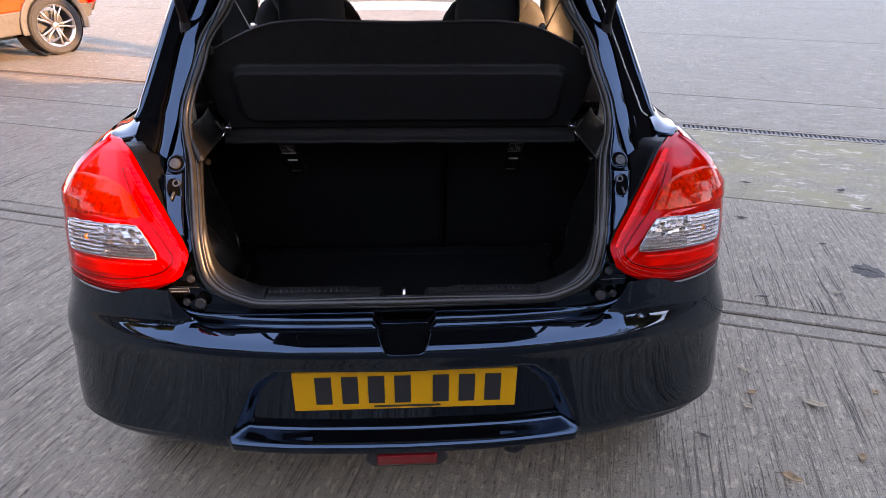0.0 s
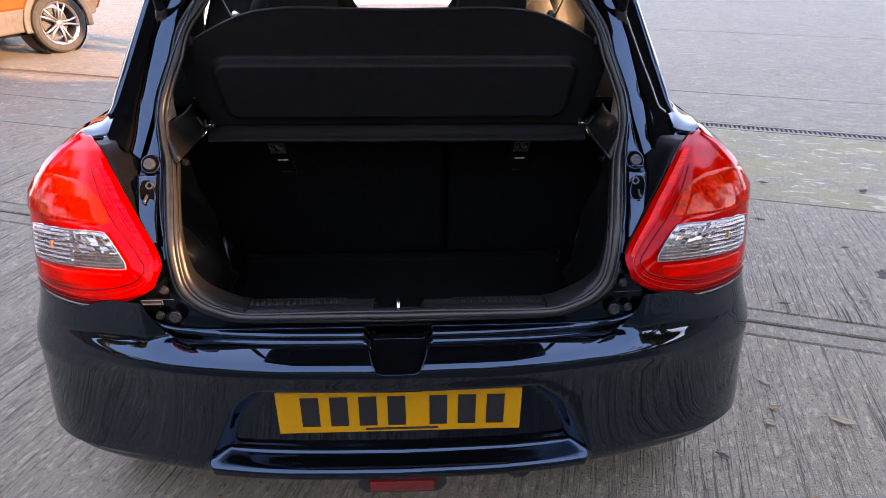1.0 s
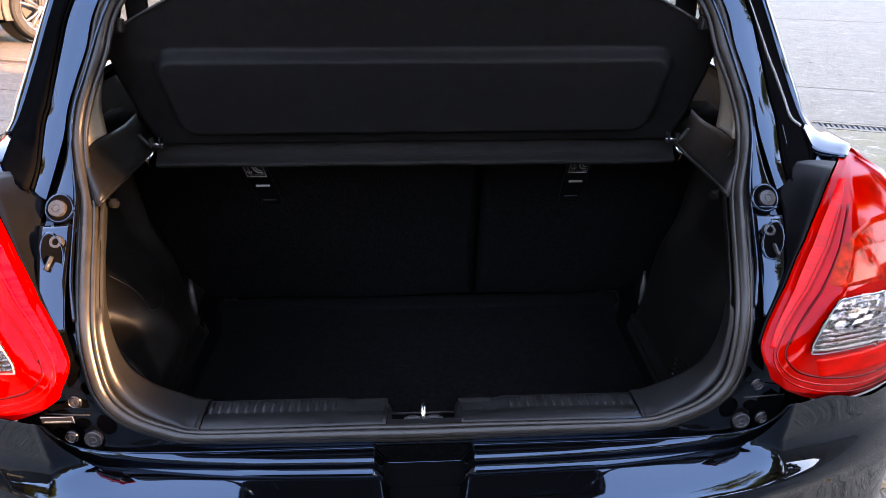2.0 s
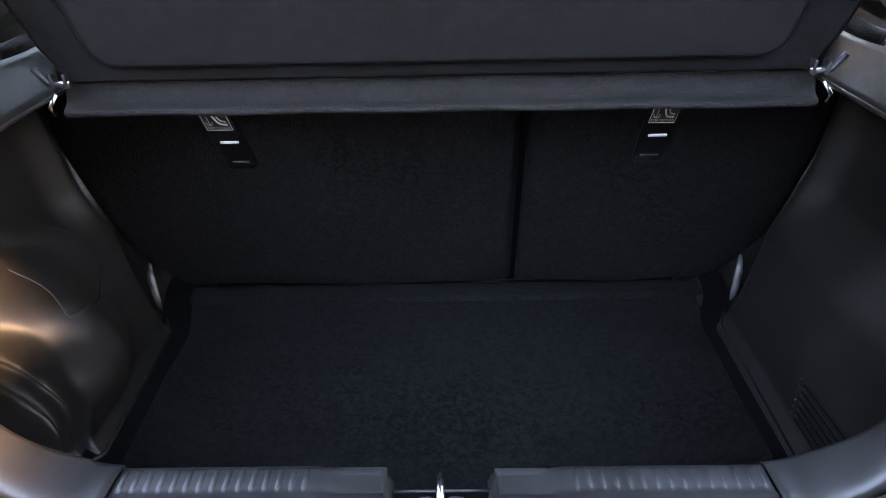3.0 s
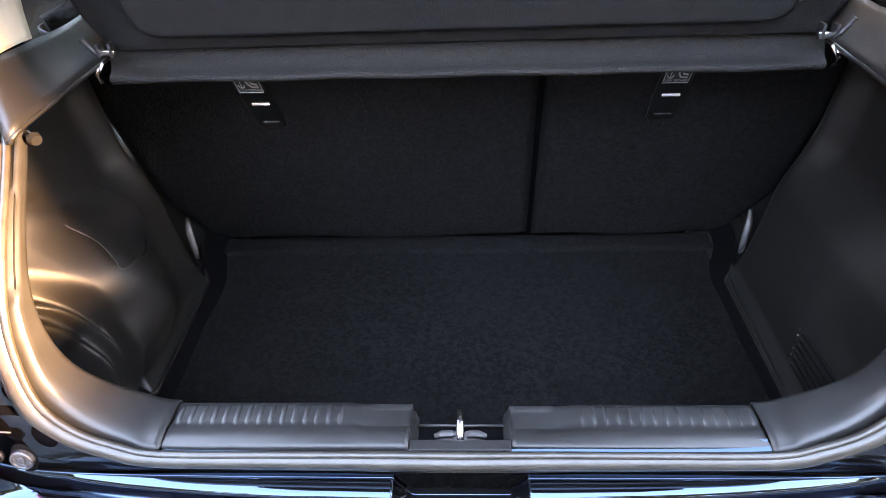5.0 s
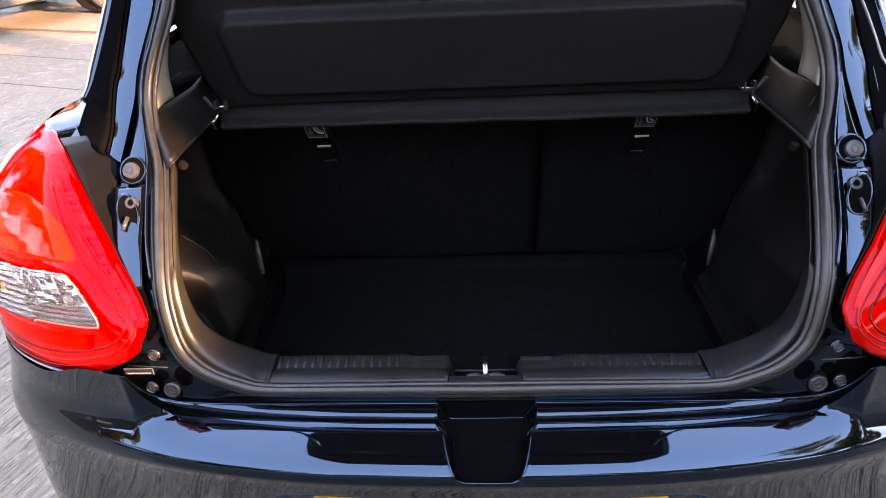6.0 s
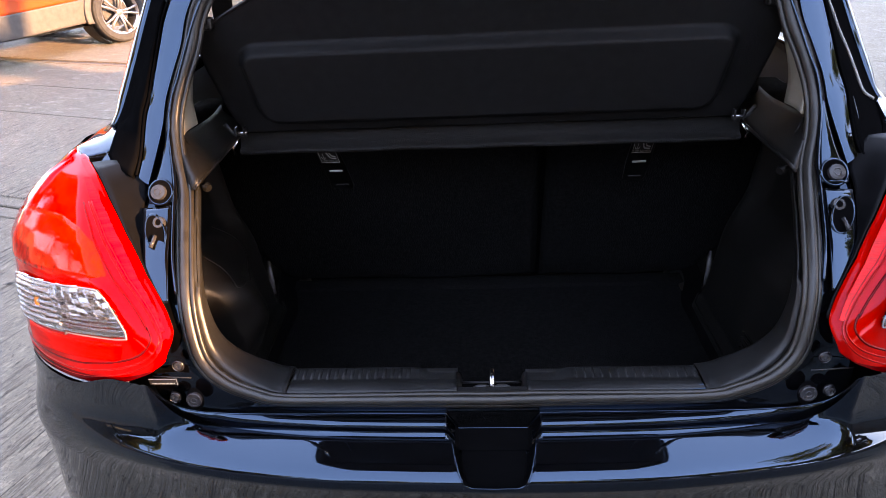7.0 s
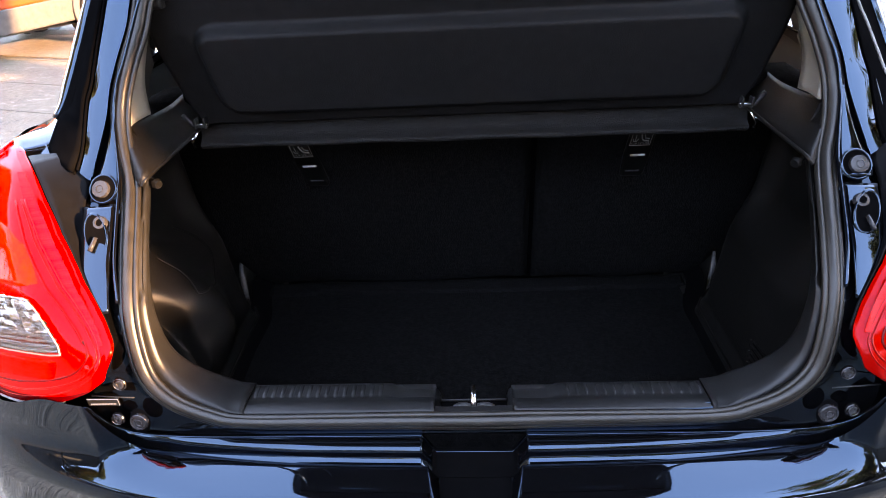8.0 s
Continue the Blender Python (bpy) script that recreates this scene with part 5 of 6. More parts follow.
# rest of the hatchback -----------------------------------------------------
SECT = [  # y, then (x, z) from sill to roof middle
    (0.55, [(.80, .22), (.855, .35), (.862, .60), (.835, .80), (.775, .93), (.700, .99), (.665, 1.015), (.600, 1.17), (.545, 1.29), (.50, 1.39), (.38, 1.435), (0, 1.455)]),
    (0.85, [(.80, .20), (.862, .35), (.868, .60), (.85, .80), (.80, .92), (.765, .97), (.745, 1.0), (.680, 1.17), (.625, 1.30), (.565, 1.415), (.42, 1.468), (0, 1.485)]),
    (1.40, [(.80, .20), (.862, .35), (.866, .60), (.866, .80), (.855, .90), (.825, .955), (.805, .975), (.735, 1.16), (.675, 1.31), (.59, 1.43), (.42, 1.485), (0, 1.50)]),
    (2.00, [(.80, .20), (.862, .35), (.866, .60), (.866, .80), (.855, .90), (.828, .945), (.810, .965), (.740, 1.15), (.680, 1.30), (.59, 1.42), (.42, 1.475), (0, 1.495)]),
    (2.35, [(.80, .20), (.862, .35), (.866, .60), (.866, .80), (.855, .89), (.828, .935), (.810, .955), (.735, 1.13), (.670, 1.27), (.58, 1.365), (.42, 1.40), (0, 1.415)]),
    (2.95, [(.80, .20), (.862, .35), (.866, .60), (.862, .78), (.845, .87), (.815, .885), (.790, .888), (.760, .890), (.730, .892), (.65, .895), (.42, .898), (0, .900)]),
    (3.45, [(.78, .22), (.83, .35), (.84, .55), (.83, .70), (.80, .79), (.76, .80), (.72, .81), (.68, .815), (.62, .82), (.52, .825), (.36, .832), (0, .838)]),
    (3.75, [(.62, .24), (.68, .35), (.69, .50), (.67, .62), (.64, .68), (.60, .71), (.57, .725), (.53, .735), (.48, .745), (.40, .75), (.28, .757), (0, .76)]),
    (3.84, [(.50, .27), (.54, .35), (.55, .46), (.53, .55), (.50, .60), (.46, .62), (.43, .63), (.40, .635), (.36, .64), (.30, .645), (.2, .65), (0, .655)])]
_y = [s[0] for s in SECT]


def section(y, k):
    return Vector((np.interp(y, _y, [s[1][k][0] for s in SECT]), y, np.interp(y, _y, [s[1][k][1] for s in SECT])))


def section_fine(y, k):
    j = int(k)
    f = k - j
    return section(y, j) if f == 0 else section(y, j) * (1 - f) + section(y, j + 1) * f


def mirrored(sg, v):
    return Vector((sg * v.x, v.y, v.z))


WHEELS_Y = (0.66, 3.10)
for sg in (-1, 1):
    ys = np.linspace(0.60, 3.84, 110)
    ks = np.concatenate([np.linspace(0, 2, 13)[:-1], np.linspace(2, 6, 17)])
    def keep_side(i, j):
        y = (ys[j] + ys[j + 1]) / 2
        z = section_fine(y, ks[i]).z
        return all(math.hypot(y - w, z - 0.30) > 0.335 for w in WHEELS_Y)
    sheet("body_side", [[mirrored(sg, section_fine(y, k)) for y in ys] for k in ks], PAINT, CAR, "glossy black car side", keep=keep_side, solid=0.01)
    for y0, y1 in ((1.02, 1.62), (1.70, 2.55)):
        rows = [[mirrored(sg, section_fine(y0 + (y1 - y0) * f, k)) for f in np.linspace(0, 1, 8)] for k in np.linspace(6.1, 8.9, 8)]
        g = sheet("side_window", rows, GLASS, CAR, "side window glass", solid=0.004)
        g.visible_shadow = False
    for y0, y1 in ((0.78, 1.02), (1.62, 1.70), (2.55, 2.68)):
        sheet("window_pillar", [[mirrored(sg, section_fine(y0 + (y1 - y0) * f, k)) for f in (0, .5, 1)] for k in np.linspace(6, 9, 9)], PAINT, CAR, solid=0.01)
    sheet("roof_rail", [[mirrored(sg, section_fine(y, k)) for y in np.linspace(0.64, 2.30, 16)] for k in np.linspace(8.9, 9.6, 5)], PAINT, CAR, solid=0.01)
    sheet("door_pillar_trim", [[Vector((sg * x, 1.66 + .05 * (x - .585), z)) for x in np.linspace(.585, .80, 6)] for z in np.linspace(.55, 1.42, 8)], PLASTIC, CAR, "dark centre pillar trim", solid=0.02)
    sheet("inner_side", [[Vector((sg * x, y, z)) for y in np.linspace(0.78, 2.8, 10)] for x, z in ((.70, .25), (.74, .6), (.76, .92), (.79, .955))], TRIM, CAR)
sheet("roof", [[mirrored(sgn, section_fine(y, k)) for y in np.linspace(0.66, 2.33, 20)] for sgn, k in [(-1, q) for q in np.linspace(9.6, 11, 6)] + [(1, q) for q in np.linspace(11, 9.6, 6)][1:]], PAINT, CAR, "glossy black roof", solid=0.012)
sheet("headlining", [[Vector((x, y, section(y, 11).z - 0.035 - 0.12 * abs(x) ** 3)) for y in np.linspace(0.70, 2.3, 10)] for x in np.linspace(-.56, .56, 9)], HEADLINER, CAR, "pale roof lining")
_ws = sheet("windscreen", [[Vector((x, 2.36 + (2.92 - 2.36) * f - 0.14 * (x / .7) ** 2, 1.395 - 0.395 * f - 0.015 * (x / .6) ** 2)) for x in np.linspace(-.60 - .12 * f, .60 + .12 * f, 12)] for f in np.linspace(0, 1, 8)], GLASS, CAR, "clear windscreen", solid=0.005)
_ws.visible_shadow = False
sheet("bonnet", [[mirrored(sgn, section_fine(y, k)) for y in np.linspace(2.93, 3.84, 16)] for sgn, k in [(-1, q) for q in np.linspace(6, 11, 11)] + [(1, q) for q in np.linspace(11, 6, 11)][1:]], PAINT, CAR, "glossy black bonnet", solid=0.01)
sheet("front_bumper", [[Vector((x * np.interp(z, [.25, .4, .65], [.95, 1, .72]), 3.84 - 0.12 * (abs(x) / .6) ** 2, z)) for x in np.linspace(-.62, .62, 16)] for z in np.linspace(.25, .66, 6)], PAINT, CAR)
sheet("dashboard", [[Vector((x, y, z)) for x in np.linspace(-.70, .70, 8)] for y, z in ((2.35, .55), (2.30, .80), (2.36, .86), (2.6, .868), (2.95, .868))], PLASTIC, CAR)
sheet("cabin_floor", [[Vector((x, y, 0.28)) for x in (-.74, 0, .74)] for y in (0.75, 1.5, 2.9)], CARPET, CAR)
for x in (-0.37, 0.37):                                    # front seats
    fs = thing("front_seat", (x, 1.75, 0.28), "black cloth front seat", "seat", "front seats")
    rows = []
    for v in np.linspace(0, 1, 18):
        z = 0.50 + 0.72 * v
        w = np.interp(v, [0, .15, .75, .93, 1], [.20, .25, .24, .185, .11])
        rows.append([Vector((x + w * math.copysign(abs(math.cos(a)) ** .5, math.cos(a)), 1.72 - 0.22 * v + 0.06 * math.sin(a), z)) for a in np.linspace(0, 2 * math.pi, 20, endpoint=False)])
    sheet("backrest", rows, SEATCLOTH, fs, closed=True)
    rows = []
    for v in np.linspace(0, 1, 10):
        w = 0.13 * math.sin(math.pi * (0.1 + 0.8 * v)) ** 0.4
        rows.append([Vector((x + w * math.cos(a), 1.47 + 0.05 * math.sin(a), 1.13 + 0.20 * v)) for a in np.linspace(0, 2 * math.pi, 20, endpoint=False)])
    sheet("headrest", rows, SEATCLOTH, fs, closed=True)
    part("cushion", box_bm(x - .24, x + .24, 1.66, 2.18, .38, .52), SEATCLOTH, fs, bevel=0.04)


def road_wheel(name, parent, at, spokes, radius=0.30, rim=0.20, width=0.19, axle=(1, 0, 0), mat=ALLOY):
    """A wheel whose outer face looks along axle; tyre, rim barrel, double spokes, hub, brake disc."""
    m = facing(at, axle)
    w = width / 2
    ty = lathe(name, [(rim + .004, w - .012), (rim + .02, w), (radius - .03, w + .004), (radius - .008, w - .014), (radius, w - .04), (radius, -w + .04), (radius - .01, -w + .01), (rim + .01, -w), (rim, -w + .02)], TYRE, parent, m, n=48, label="black tyre on an alloy wheel", caps=False)
    lathe("rim", [(rim - .022, -w + .02), (rim - .02, w - .03), (rim - .004, w - .012), (rim + .006, w - .008), (rim + .008, w - .018)], mat, ty, m, n=48, caps=False)
    lathe("brake_disc", [(0, -.01), (rim * .68, -.01), (rim * .68, -.03)], IRON, ty, m, n=32, caps=False)
    lathe("hub_cap", [(0, w - .012), (.028, w - .014), (.045, w - .024), (.05, w - .05)], mat, ty, m, n=20, caps=False)
    for i in range(spokes):
        for da in (-0.17, 0.17):
            a = 2 * math.pi * i / spokes
            p0 = Vector((.035 * math.cos(a + da * 2), .035 * math.sin(a + da * 2), w - .028))
            p1 = Vector((rim * .55 * math.cos(a + da * .9), rim * .55 * math.sin(a + da * .9), w - .024))
            p2 = Vector((rim * .985 * math.cos(a + da * 1.15), rim * .985 * math.sin(a + da * 1.15), w - .016))
            tube("spoke", [m @ p0, m @ p1, m @ p2], [.016, .013, .015], mat, ty, sides=6, up=tuple(m.to_3x3() @ Vector((0, 0, 1))), flat=0.8)
    return ty


for sg in (-1, 1):
    for y in WHEELS_Y:
        road_wheel("wheel", CAR, (sg * .765, y, .30), 5, axle=(sg, 0, 0))
        lathe("wheel_well", [(.345, -.10), (.345, .09)], PLASTIC, CAR, facing((sg * .76, y, .30), (sg, 0, 0)), n=32, caps=False)

# open tailgate, held up by two gas struts
TG = thing("tailgate", (0, 0.70, 1.46), "open black tailgate above the boot", "tailgate")
HINGE, TIP = Vector((0, 0.70, 1.475)), Vector((0, -0.16, 1.90))
_ax = (TIP - HINGE)
_len = _ax.length
_ax.normalize()
_nu = Vector((1, 0, 0)).cross(_ax)
if _nu.z > 0:
    _nu = -_nu                                              # points down, towards the inside


def tg(x, f, off):
    """On the tailgate: f from hinge to lower edge, off towards the inside."""
    return Vector((x, 0, 0)) + HINGE + _ax * (_len * f) + _nu * off


def tg_half(f):
    return float(np.interp(f, [0, .2, .45, .6, .75, .9, 1], [.50, .545, .585, .60, .565, .53, .49]))


def tg_bow(f):
    return float(np.interp(f, [0, .25, .5, .58, .75, .9, 1], [0, -.035, -.055, -.06, -.02, .03, .075]))


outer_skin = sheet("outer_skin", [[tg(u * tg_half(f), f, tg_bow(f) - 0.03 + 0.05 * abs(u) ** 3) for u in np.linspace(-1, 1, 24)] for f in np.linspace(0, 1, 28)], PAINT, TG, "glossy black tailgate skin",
                   keep=lambda i, j: not (3 <= i <= 13 and 3 <= j <= 19), solid=0.004)
gl = sheet("rear_window", [[tg(u * (tg_half(f) - .06), f, tg_bow(f) - 0.028) for u in np.linspace(-1, 1, 12)] for f in np.linspace(0.10, 0.53, 8)], TINT, TG, "dark tinted rear window", solid=0.004)
sheet("inner_trim", [[tg(u * (tg_half(f) - .03), f, tg_bow(f) + 0.035 + 0.02 * (1 - abs(u) ** 4)) for u in np.linspace(-1, 1, 20)] for f in np.linspace(0.56, 0.98, 12)], PLASTIC, TG, "black plastic inner tailgate trim", solid=0.004)
for sg in (-1, 1):
    tube("side_rail", [tg(sg * (tg_half(f) - .03), f, tg_bow(f) + 0.01) for f in np.linspace(0.02, 0.58, 12)], 0.022, PAINT, TG)
    a, b = Vector((sg * .503, .462, 1.238)), tg(sg * .50, 0.46, 0.03)
    st = tube("gas_strut", [a, a * .45 + b * .55], 0.010, PLASTIC, TG, "black gas strut", sides=12)
    tube("strut_rod", [a * .45 + b * .55, b], 0.0045, CHROME, st, sides=10)
    lathe("ball_joint", [(0, .014), (.008, .013), (.013, .006), (.013, -.006), (.008, -.014), (0, -.016)], PLASTIC, CAR, Matrix.Translation(a), caps=False, n=14)
    part("strut_bracket", box_bm(min(sg * .492, sg * .516), max(sg * .492, sg * .516), .452, .48, 1.214, 1.236), PLASTIC, CAR, bevel=0.004)
    tube("roof_hinge", [(sg * .40, .70, 1.445), (sg * .40, .68, 1.47), (sg * .40, .66, 1.485)], 0.014, PAINT, TG)


# ---------------------------------------------------------------- orange car on the yard
OC = thing("orange_car", (-4.6, 6.2, 0), "orange crossover car with grey lower cladding", "car")
OX = Matrix.Translation((-4.14, 7.0, 0)) @ Matrix(((-0.88, 0.48, 0, 0), (0.48, 0.88, 0, 0), (0, 0, 1, 0), (0, 0, 0, 1)))   # local x: from the near side into the car; local y: towards its rear
# local: near side at x = 0, rear wheel at y = 0, front at negative y


def oc(x, y, z):
    return OX @ Vector((x, y, z))


OSEC = [  # y (to the rear), (inward, z) from sill to roof middle
    (0.72, [(.30, .42), (.20, .55), (.14, .75), (.16, .95), (.24, 1.05), (.36, 1.32), (.48, 1.48), (.9, 1.50)]),
    (0.54, [(.06, .40), (.03, .55), (.02, .75), (.04, .95), (.10, 1.03), (.22, 1.36), (.34, 1.55), (.9, 1.58)]),
    (0.0, [(.03, .30), (.00, .55), (-.01, .75), (.00, .92), (.06, 1.02), (.18, 1.40), (.32, 1.58), (.9, 1.61)]),
    (-1.2, [(.02, .26), (.01, .50), (.00, .75), (.01, .92), (.06, 1.00), (.18, 1.40), (.32, 1.59), (.9, 1.62)]),
    (-2.1, [(.02, .26), (.01, .50), (.00, .75), (.01, .92), (.06, .99), (.16, 1.20), (.32, 1.42), (.9, 1.46)]),
    (-2.75, [(.02, .28), (.00, .50), (.00, .75), (.02, .90), (.06, .96), (.12, .99), (.28, 1.02), (.9, 1.06)]),
    (-3.25, [(.12, .32), (.07, .50), (.06, .70), (.09, .80), (.15, .84), (.22, .88), (.34, .92), (.9, .95)]),
    (-3.45, [(.40, .34), (.32, .50), (.32, .66), (.36, .72), (.42, .76), (.50, .79), (.60, .82), (.9, .84)])]
_oy = [s[0] for s in OSEC][::-1]


def osec(y, k, far):
    j = min(int(k), 6)
    f = k - j
    def one(q):
        return np.interp(y, _oy, [s[1][q][0] for s in OSEC][::-1]), np.interp(y, _oy, [s[1][q][1] for s in OSEC][::-1])
    (xa, za), (xb, zb) = one(j), one(j + 1)
    x, z = xa * (1 - f) + xb * f, za * (1 - f) + zb * f
    return oc(1.78 - x if far else x, y, z)


OW = (0.0, -2.5)
for far in (False, True):
    ys = np.linspace(-3.45, 0.72, 90)
    def arch(k0, k1, n, grow):
        ks = np.linspace(k0, k1, n)
        def keep(i, j):
            y = (ys[j] + ys[j + 1]) / 2
            z = osec(y, (ks[i] + ks[i + 1]) / 2, far).z
            return all(math.hypot(y - w, z - 0.335) > grow for w in OW)
        return [[osec(y, k, far) for y in ys] for k in ks], keep
    rows, keep = arch(1.0, 4.0, 30, 0.43)
    sheet("body_side", rows, ORANGE, OC, "bright orange car side", keep=keep, solid=0.02)
    rows, keep = arch(0.0, 1.0, 14, 0.37)
    sheet("cladding", rows, GREYCLAD, OC, "grey plastic sill cladding", keep=keep, solid=0.03)
    for w in OW:                                            # wheel-arch cladding
        for r0, r1, dy in ((0.365, 0.435, -0.012),):
            rows = []
            for a in np.linspace(-0.25, math.pi + 0.25, 30):
                row = []
                for r in np.linspace(r0, r1, 5):
                    yy, zz = w + r * math.cos(a), max(0.27, 0.335 + r * math.sin(a))
                    x0 = float(np.interp(yy, _oy, [s[1][1][0] for s in OSEC][::-1])) - 0.018
                    row.append(oc(1.78 - x0 if far else x0, yy, zz))
                rows.append(row)
            sheet("arch_cladding", rows, GREYCLAD, OC, solid=0.03)
    sheet("side_glass", [[osec(y, k, far) for y in np.linspace(-2.2, 0.35, 20)] for k in np.linspace(4.0, 5.6, 6)], TINT, OC, "dark side glass", solid=0.01)
    sheet("roof_half", [[osec(y, k, far) for y in np.linspace(-3.45, 0.72, 30)] for k in np.linspace(5.6, 7.0, 8)], ORANGE, OC, solid=0.01)
    sheet("lower_glass", [[osec(y, k, far) for y in np.linspace(-3.45, -2.2, 10)] for k in np.linspace(4.0, 5.6, 6)], ORANGE, OC, solid=0.01)
    sheet("rear_pillar", [[osec(y, k, far) for y in np.linspace(0.35, 0.72, 6)] for k in np.linspace(4.0, 5.6, 6)], ORANGE, OC, solid=0.01)
    x0 = 1.78 - 0.10 if far else 0.10
    nrm = OX.to_3x3() @ Vector((1 if far else -1, 0, 0))
    for w in OW:
        road_wheel("wheel", OC, oc(x0, w, 0.335), 5, radius=0.335, rim=0.235, width=0.21, axle=tuple(nrm))
        lathe("wheel_well", [(.375, -.16), (.375, .05)], PLASTIC, OC, facing(oc(x0, w, .335), nrm), n=32, caps=False)
    tl = []
    for z in np.linspace(0.545, 0.95, 7):
        tl.append([osec(y, float(np.interp(z, [.50, .55, .75, .95], [.85, 1, 2, 3])), far) + (OX.to_3x3() @ Vector((0.03 if far else -0.03, 0.012, 0))) for y in np.linspace(0.47, 0.71, 6)])
    sheet("tail_lamp", tl, RED_BAND, OC, "red tail lamp", solid=0.01)
_end = [[osec(0.72, k, False) for k in np.linspace(0, 7, 15)], [osec(0.72, k, True) for k in np.linspace(0, 7, 15)]]
sheet("rear_panel", _end, ORANGE, OC, solid=0.01)
sheet("rear_cladding", [[osec(0.73, k, False) + (OX.to_3x3() @ Vector((0, .01, 0))) for k in np.linspace(0, 1.3, 4)], [osec(0.73, k, True) + (OX.to_3x3() @ Vector((0, .01, 0))) for k in np.linspace(0, 1.3, 4)]], GREYCLAD, OC, solid=0.02)
_end = [[osec(-3.45, k, False) for k in np.linspace(0, 7, 15)], [osec(-3.45, k, True) for k in np.linspace(0, 7, 15)]]
sheet("front_panel", _end, GREYCLAD, OC, solid=0.01)
sheet("underside", [[oc(x, y, 0.24) for x in (.1, .9, 1.68)] for y in (-3.3, -1.2, 0.5)], PLASTIC, OC)

# ---------------------------------------------------------------- fallen leaves and litter
LEAFM = [material("dry_leaf", (0.15, 0.085, 0.035), 0.7, vary=0.4, scale=60), material("pale_leaf", (0.19, 0.14, 0.085), 0.7, vary=0.3, scale=60), material("dark_leaf", (0.03, 0.024, 0.019), 0.8, vary=0.4, scale=60)]


def leaf(x, y, size, turn, kind, curl=0.35, slim=0.45):
    rows = []
    m = pose(x, y, 0.001, 0, 0, turn)
    for i in range(11):
        f = i / 10
        w = slim * 0.5 * math.sin(math.pi * min(1, f * 1.02)) ** 0.8 * size + 0.0006
        z0 = 0.004 + curl * size * 0.35 * (2 * f - 1) ** 2
        rows.append([m @ Vector(((f - 0.5) * size, w * k + 0.04 * size * math.sin(f * 5), z0 + curl * w * abs(k) * 0.9 + 0.001 * math.sin(9 * f + 4 * k))) for k in (-1, -0.5, 0, 0.5, 1)])
    ob = sheet("leaf", rows, LEAFM[kind], None, solid=0.0006)
    tube("stalk", [m @ Vector((-0.5 * size, 0, 0.004 + curl * size * .35)), m @ Vector((-0.72 * size, 0.03 * size, 0.005))], 0.0009, LEAFM[kind], ob, sides=5)
    return tagged(ob, ("curled brown dry leaf on the concrete", "curled pale dry leaf on the concrete", "small dark rotting leaf on the concrete")[kind], "leaf", "fallen leaves")


for a in ((1.239, .669, .075, -40, 1, .3, .3), (1.394, .468, .115, -22, 1, .35, .4), (1.136, .155, .085, -30, 0, .5, .55), (1.403, .227, .045, 60, 0, .5, .8), (1.160, .467, .05, 0, 1, .5, .7),
          (1.579, 1.163, .075, 0, 2, .3, .3), (1.930, 1.183, .06, 10, 1, .4, .5), (1.891, 1.996, .08, -20, 2, .3, .4), (2.182, 2.526, .08, -10, 2, .3, .5), (2.709, 2.367, .09, 30, 2, .4, .6),
          (2.694, 2.088, .08, 15, 2, .3, .4), (2.155, 1.656, .06, 10, 2, .3, .4), (1.21, .54, .06, 20, 0, .3, .5), (1.74, .63, .05, -20, 2, .2, .3), (1.65, .52, .045, 40, 0, .3, .6),
          (1.56, .43, .04, -10, 1, .3, .4), (-2.0, 1.55, .05, 20, 2, .3, .4), (-1.3, .35, .04, 50, 2, .3, .4), (.95, .34, .05, -30, 2, .3, .4), (.30, -.05, .06, 20, 0, .3, .4), (-.2, .04, .06, 70, 0, .3, .3),
          (3.9, 5.6, .05, -10, 2, .3, .4), (0.55, -1.9, .07, 30, 0, .4, .5), (-0.6, -1.6, .07, 110, 1, .4, .5), (0.25, -1.4, .05, -60, 0, .4, .5), (0.72, -1.2, .06, 10, 1, .4, .5)):
    leaf(a[0], a[1], a[2] * 0.72, *a[3:])
_rnd = random.Random(21)
for _ in range(26):                                          # more of them scattered behind the car
    leaf(_rnd.uniform(-1.3, 1.5), _rnd.uniform(-2.4, -0.75), _rnd.uniform(.035, .07), _rnd.uniform(0, 360), _rnd.choice((0, 1, 1, 2)), _rnd.uniform(.2, .5), _rnd.uniform(.3, .6))
# dark littered concrete behind the car, unseen, added to darken the bumper's reflection
DARKENED = concrete_material("darkened_concrete", (0.050, 0.044, 0.037), 0.3)
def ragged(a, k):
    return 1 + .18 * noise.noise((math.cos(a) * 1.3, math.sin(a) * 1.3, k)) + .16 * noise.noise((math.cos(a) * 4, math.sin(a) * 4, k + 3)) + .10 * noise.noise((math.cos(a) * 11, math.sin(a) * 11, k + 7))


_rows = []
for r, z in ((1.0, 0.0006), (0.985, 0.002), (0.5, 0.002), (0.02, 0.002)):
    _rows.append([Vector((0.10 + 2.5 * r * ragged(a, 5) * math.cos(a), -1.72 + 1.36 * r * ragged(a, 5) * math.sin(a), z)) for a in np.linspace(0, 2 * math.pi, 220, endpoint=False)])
tagged(sheet("unseen_dark_patch", _rows, DARKENED, None, closed=True), "dark concrete patch behind the car, added to darken reflections", "damp patch", kind="stuff")
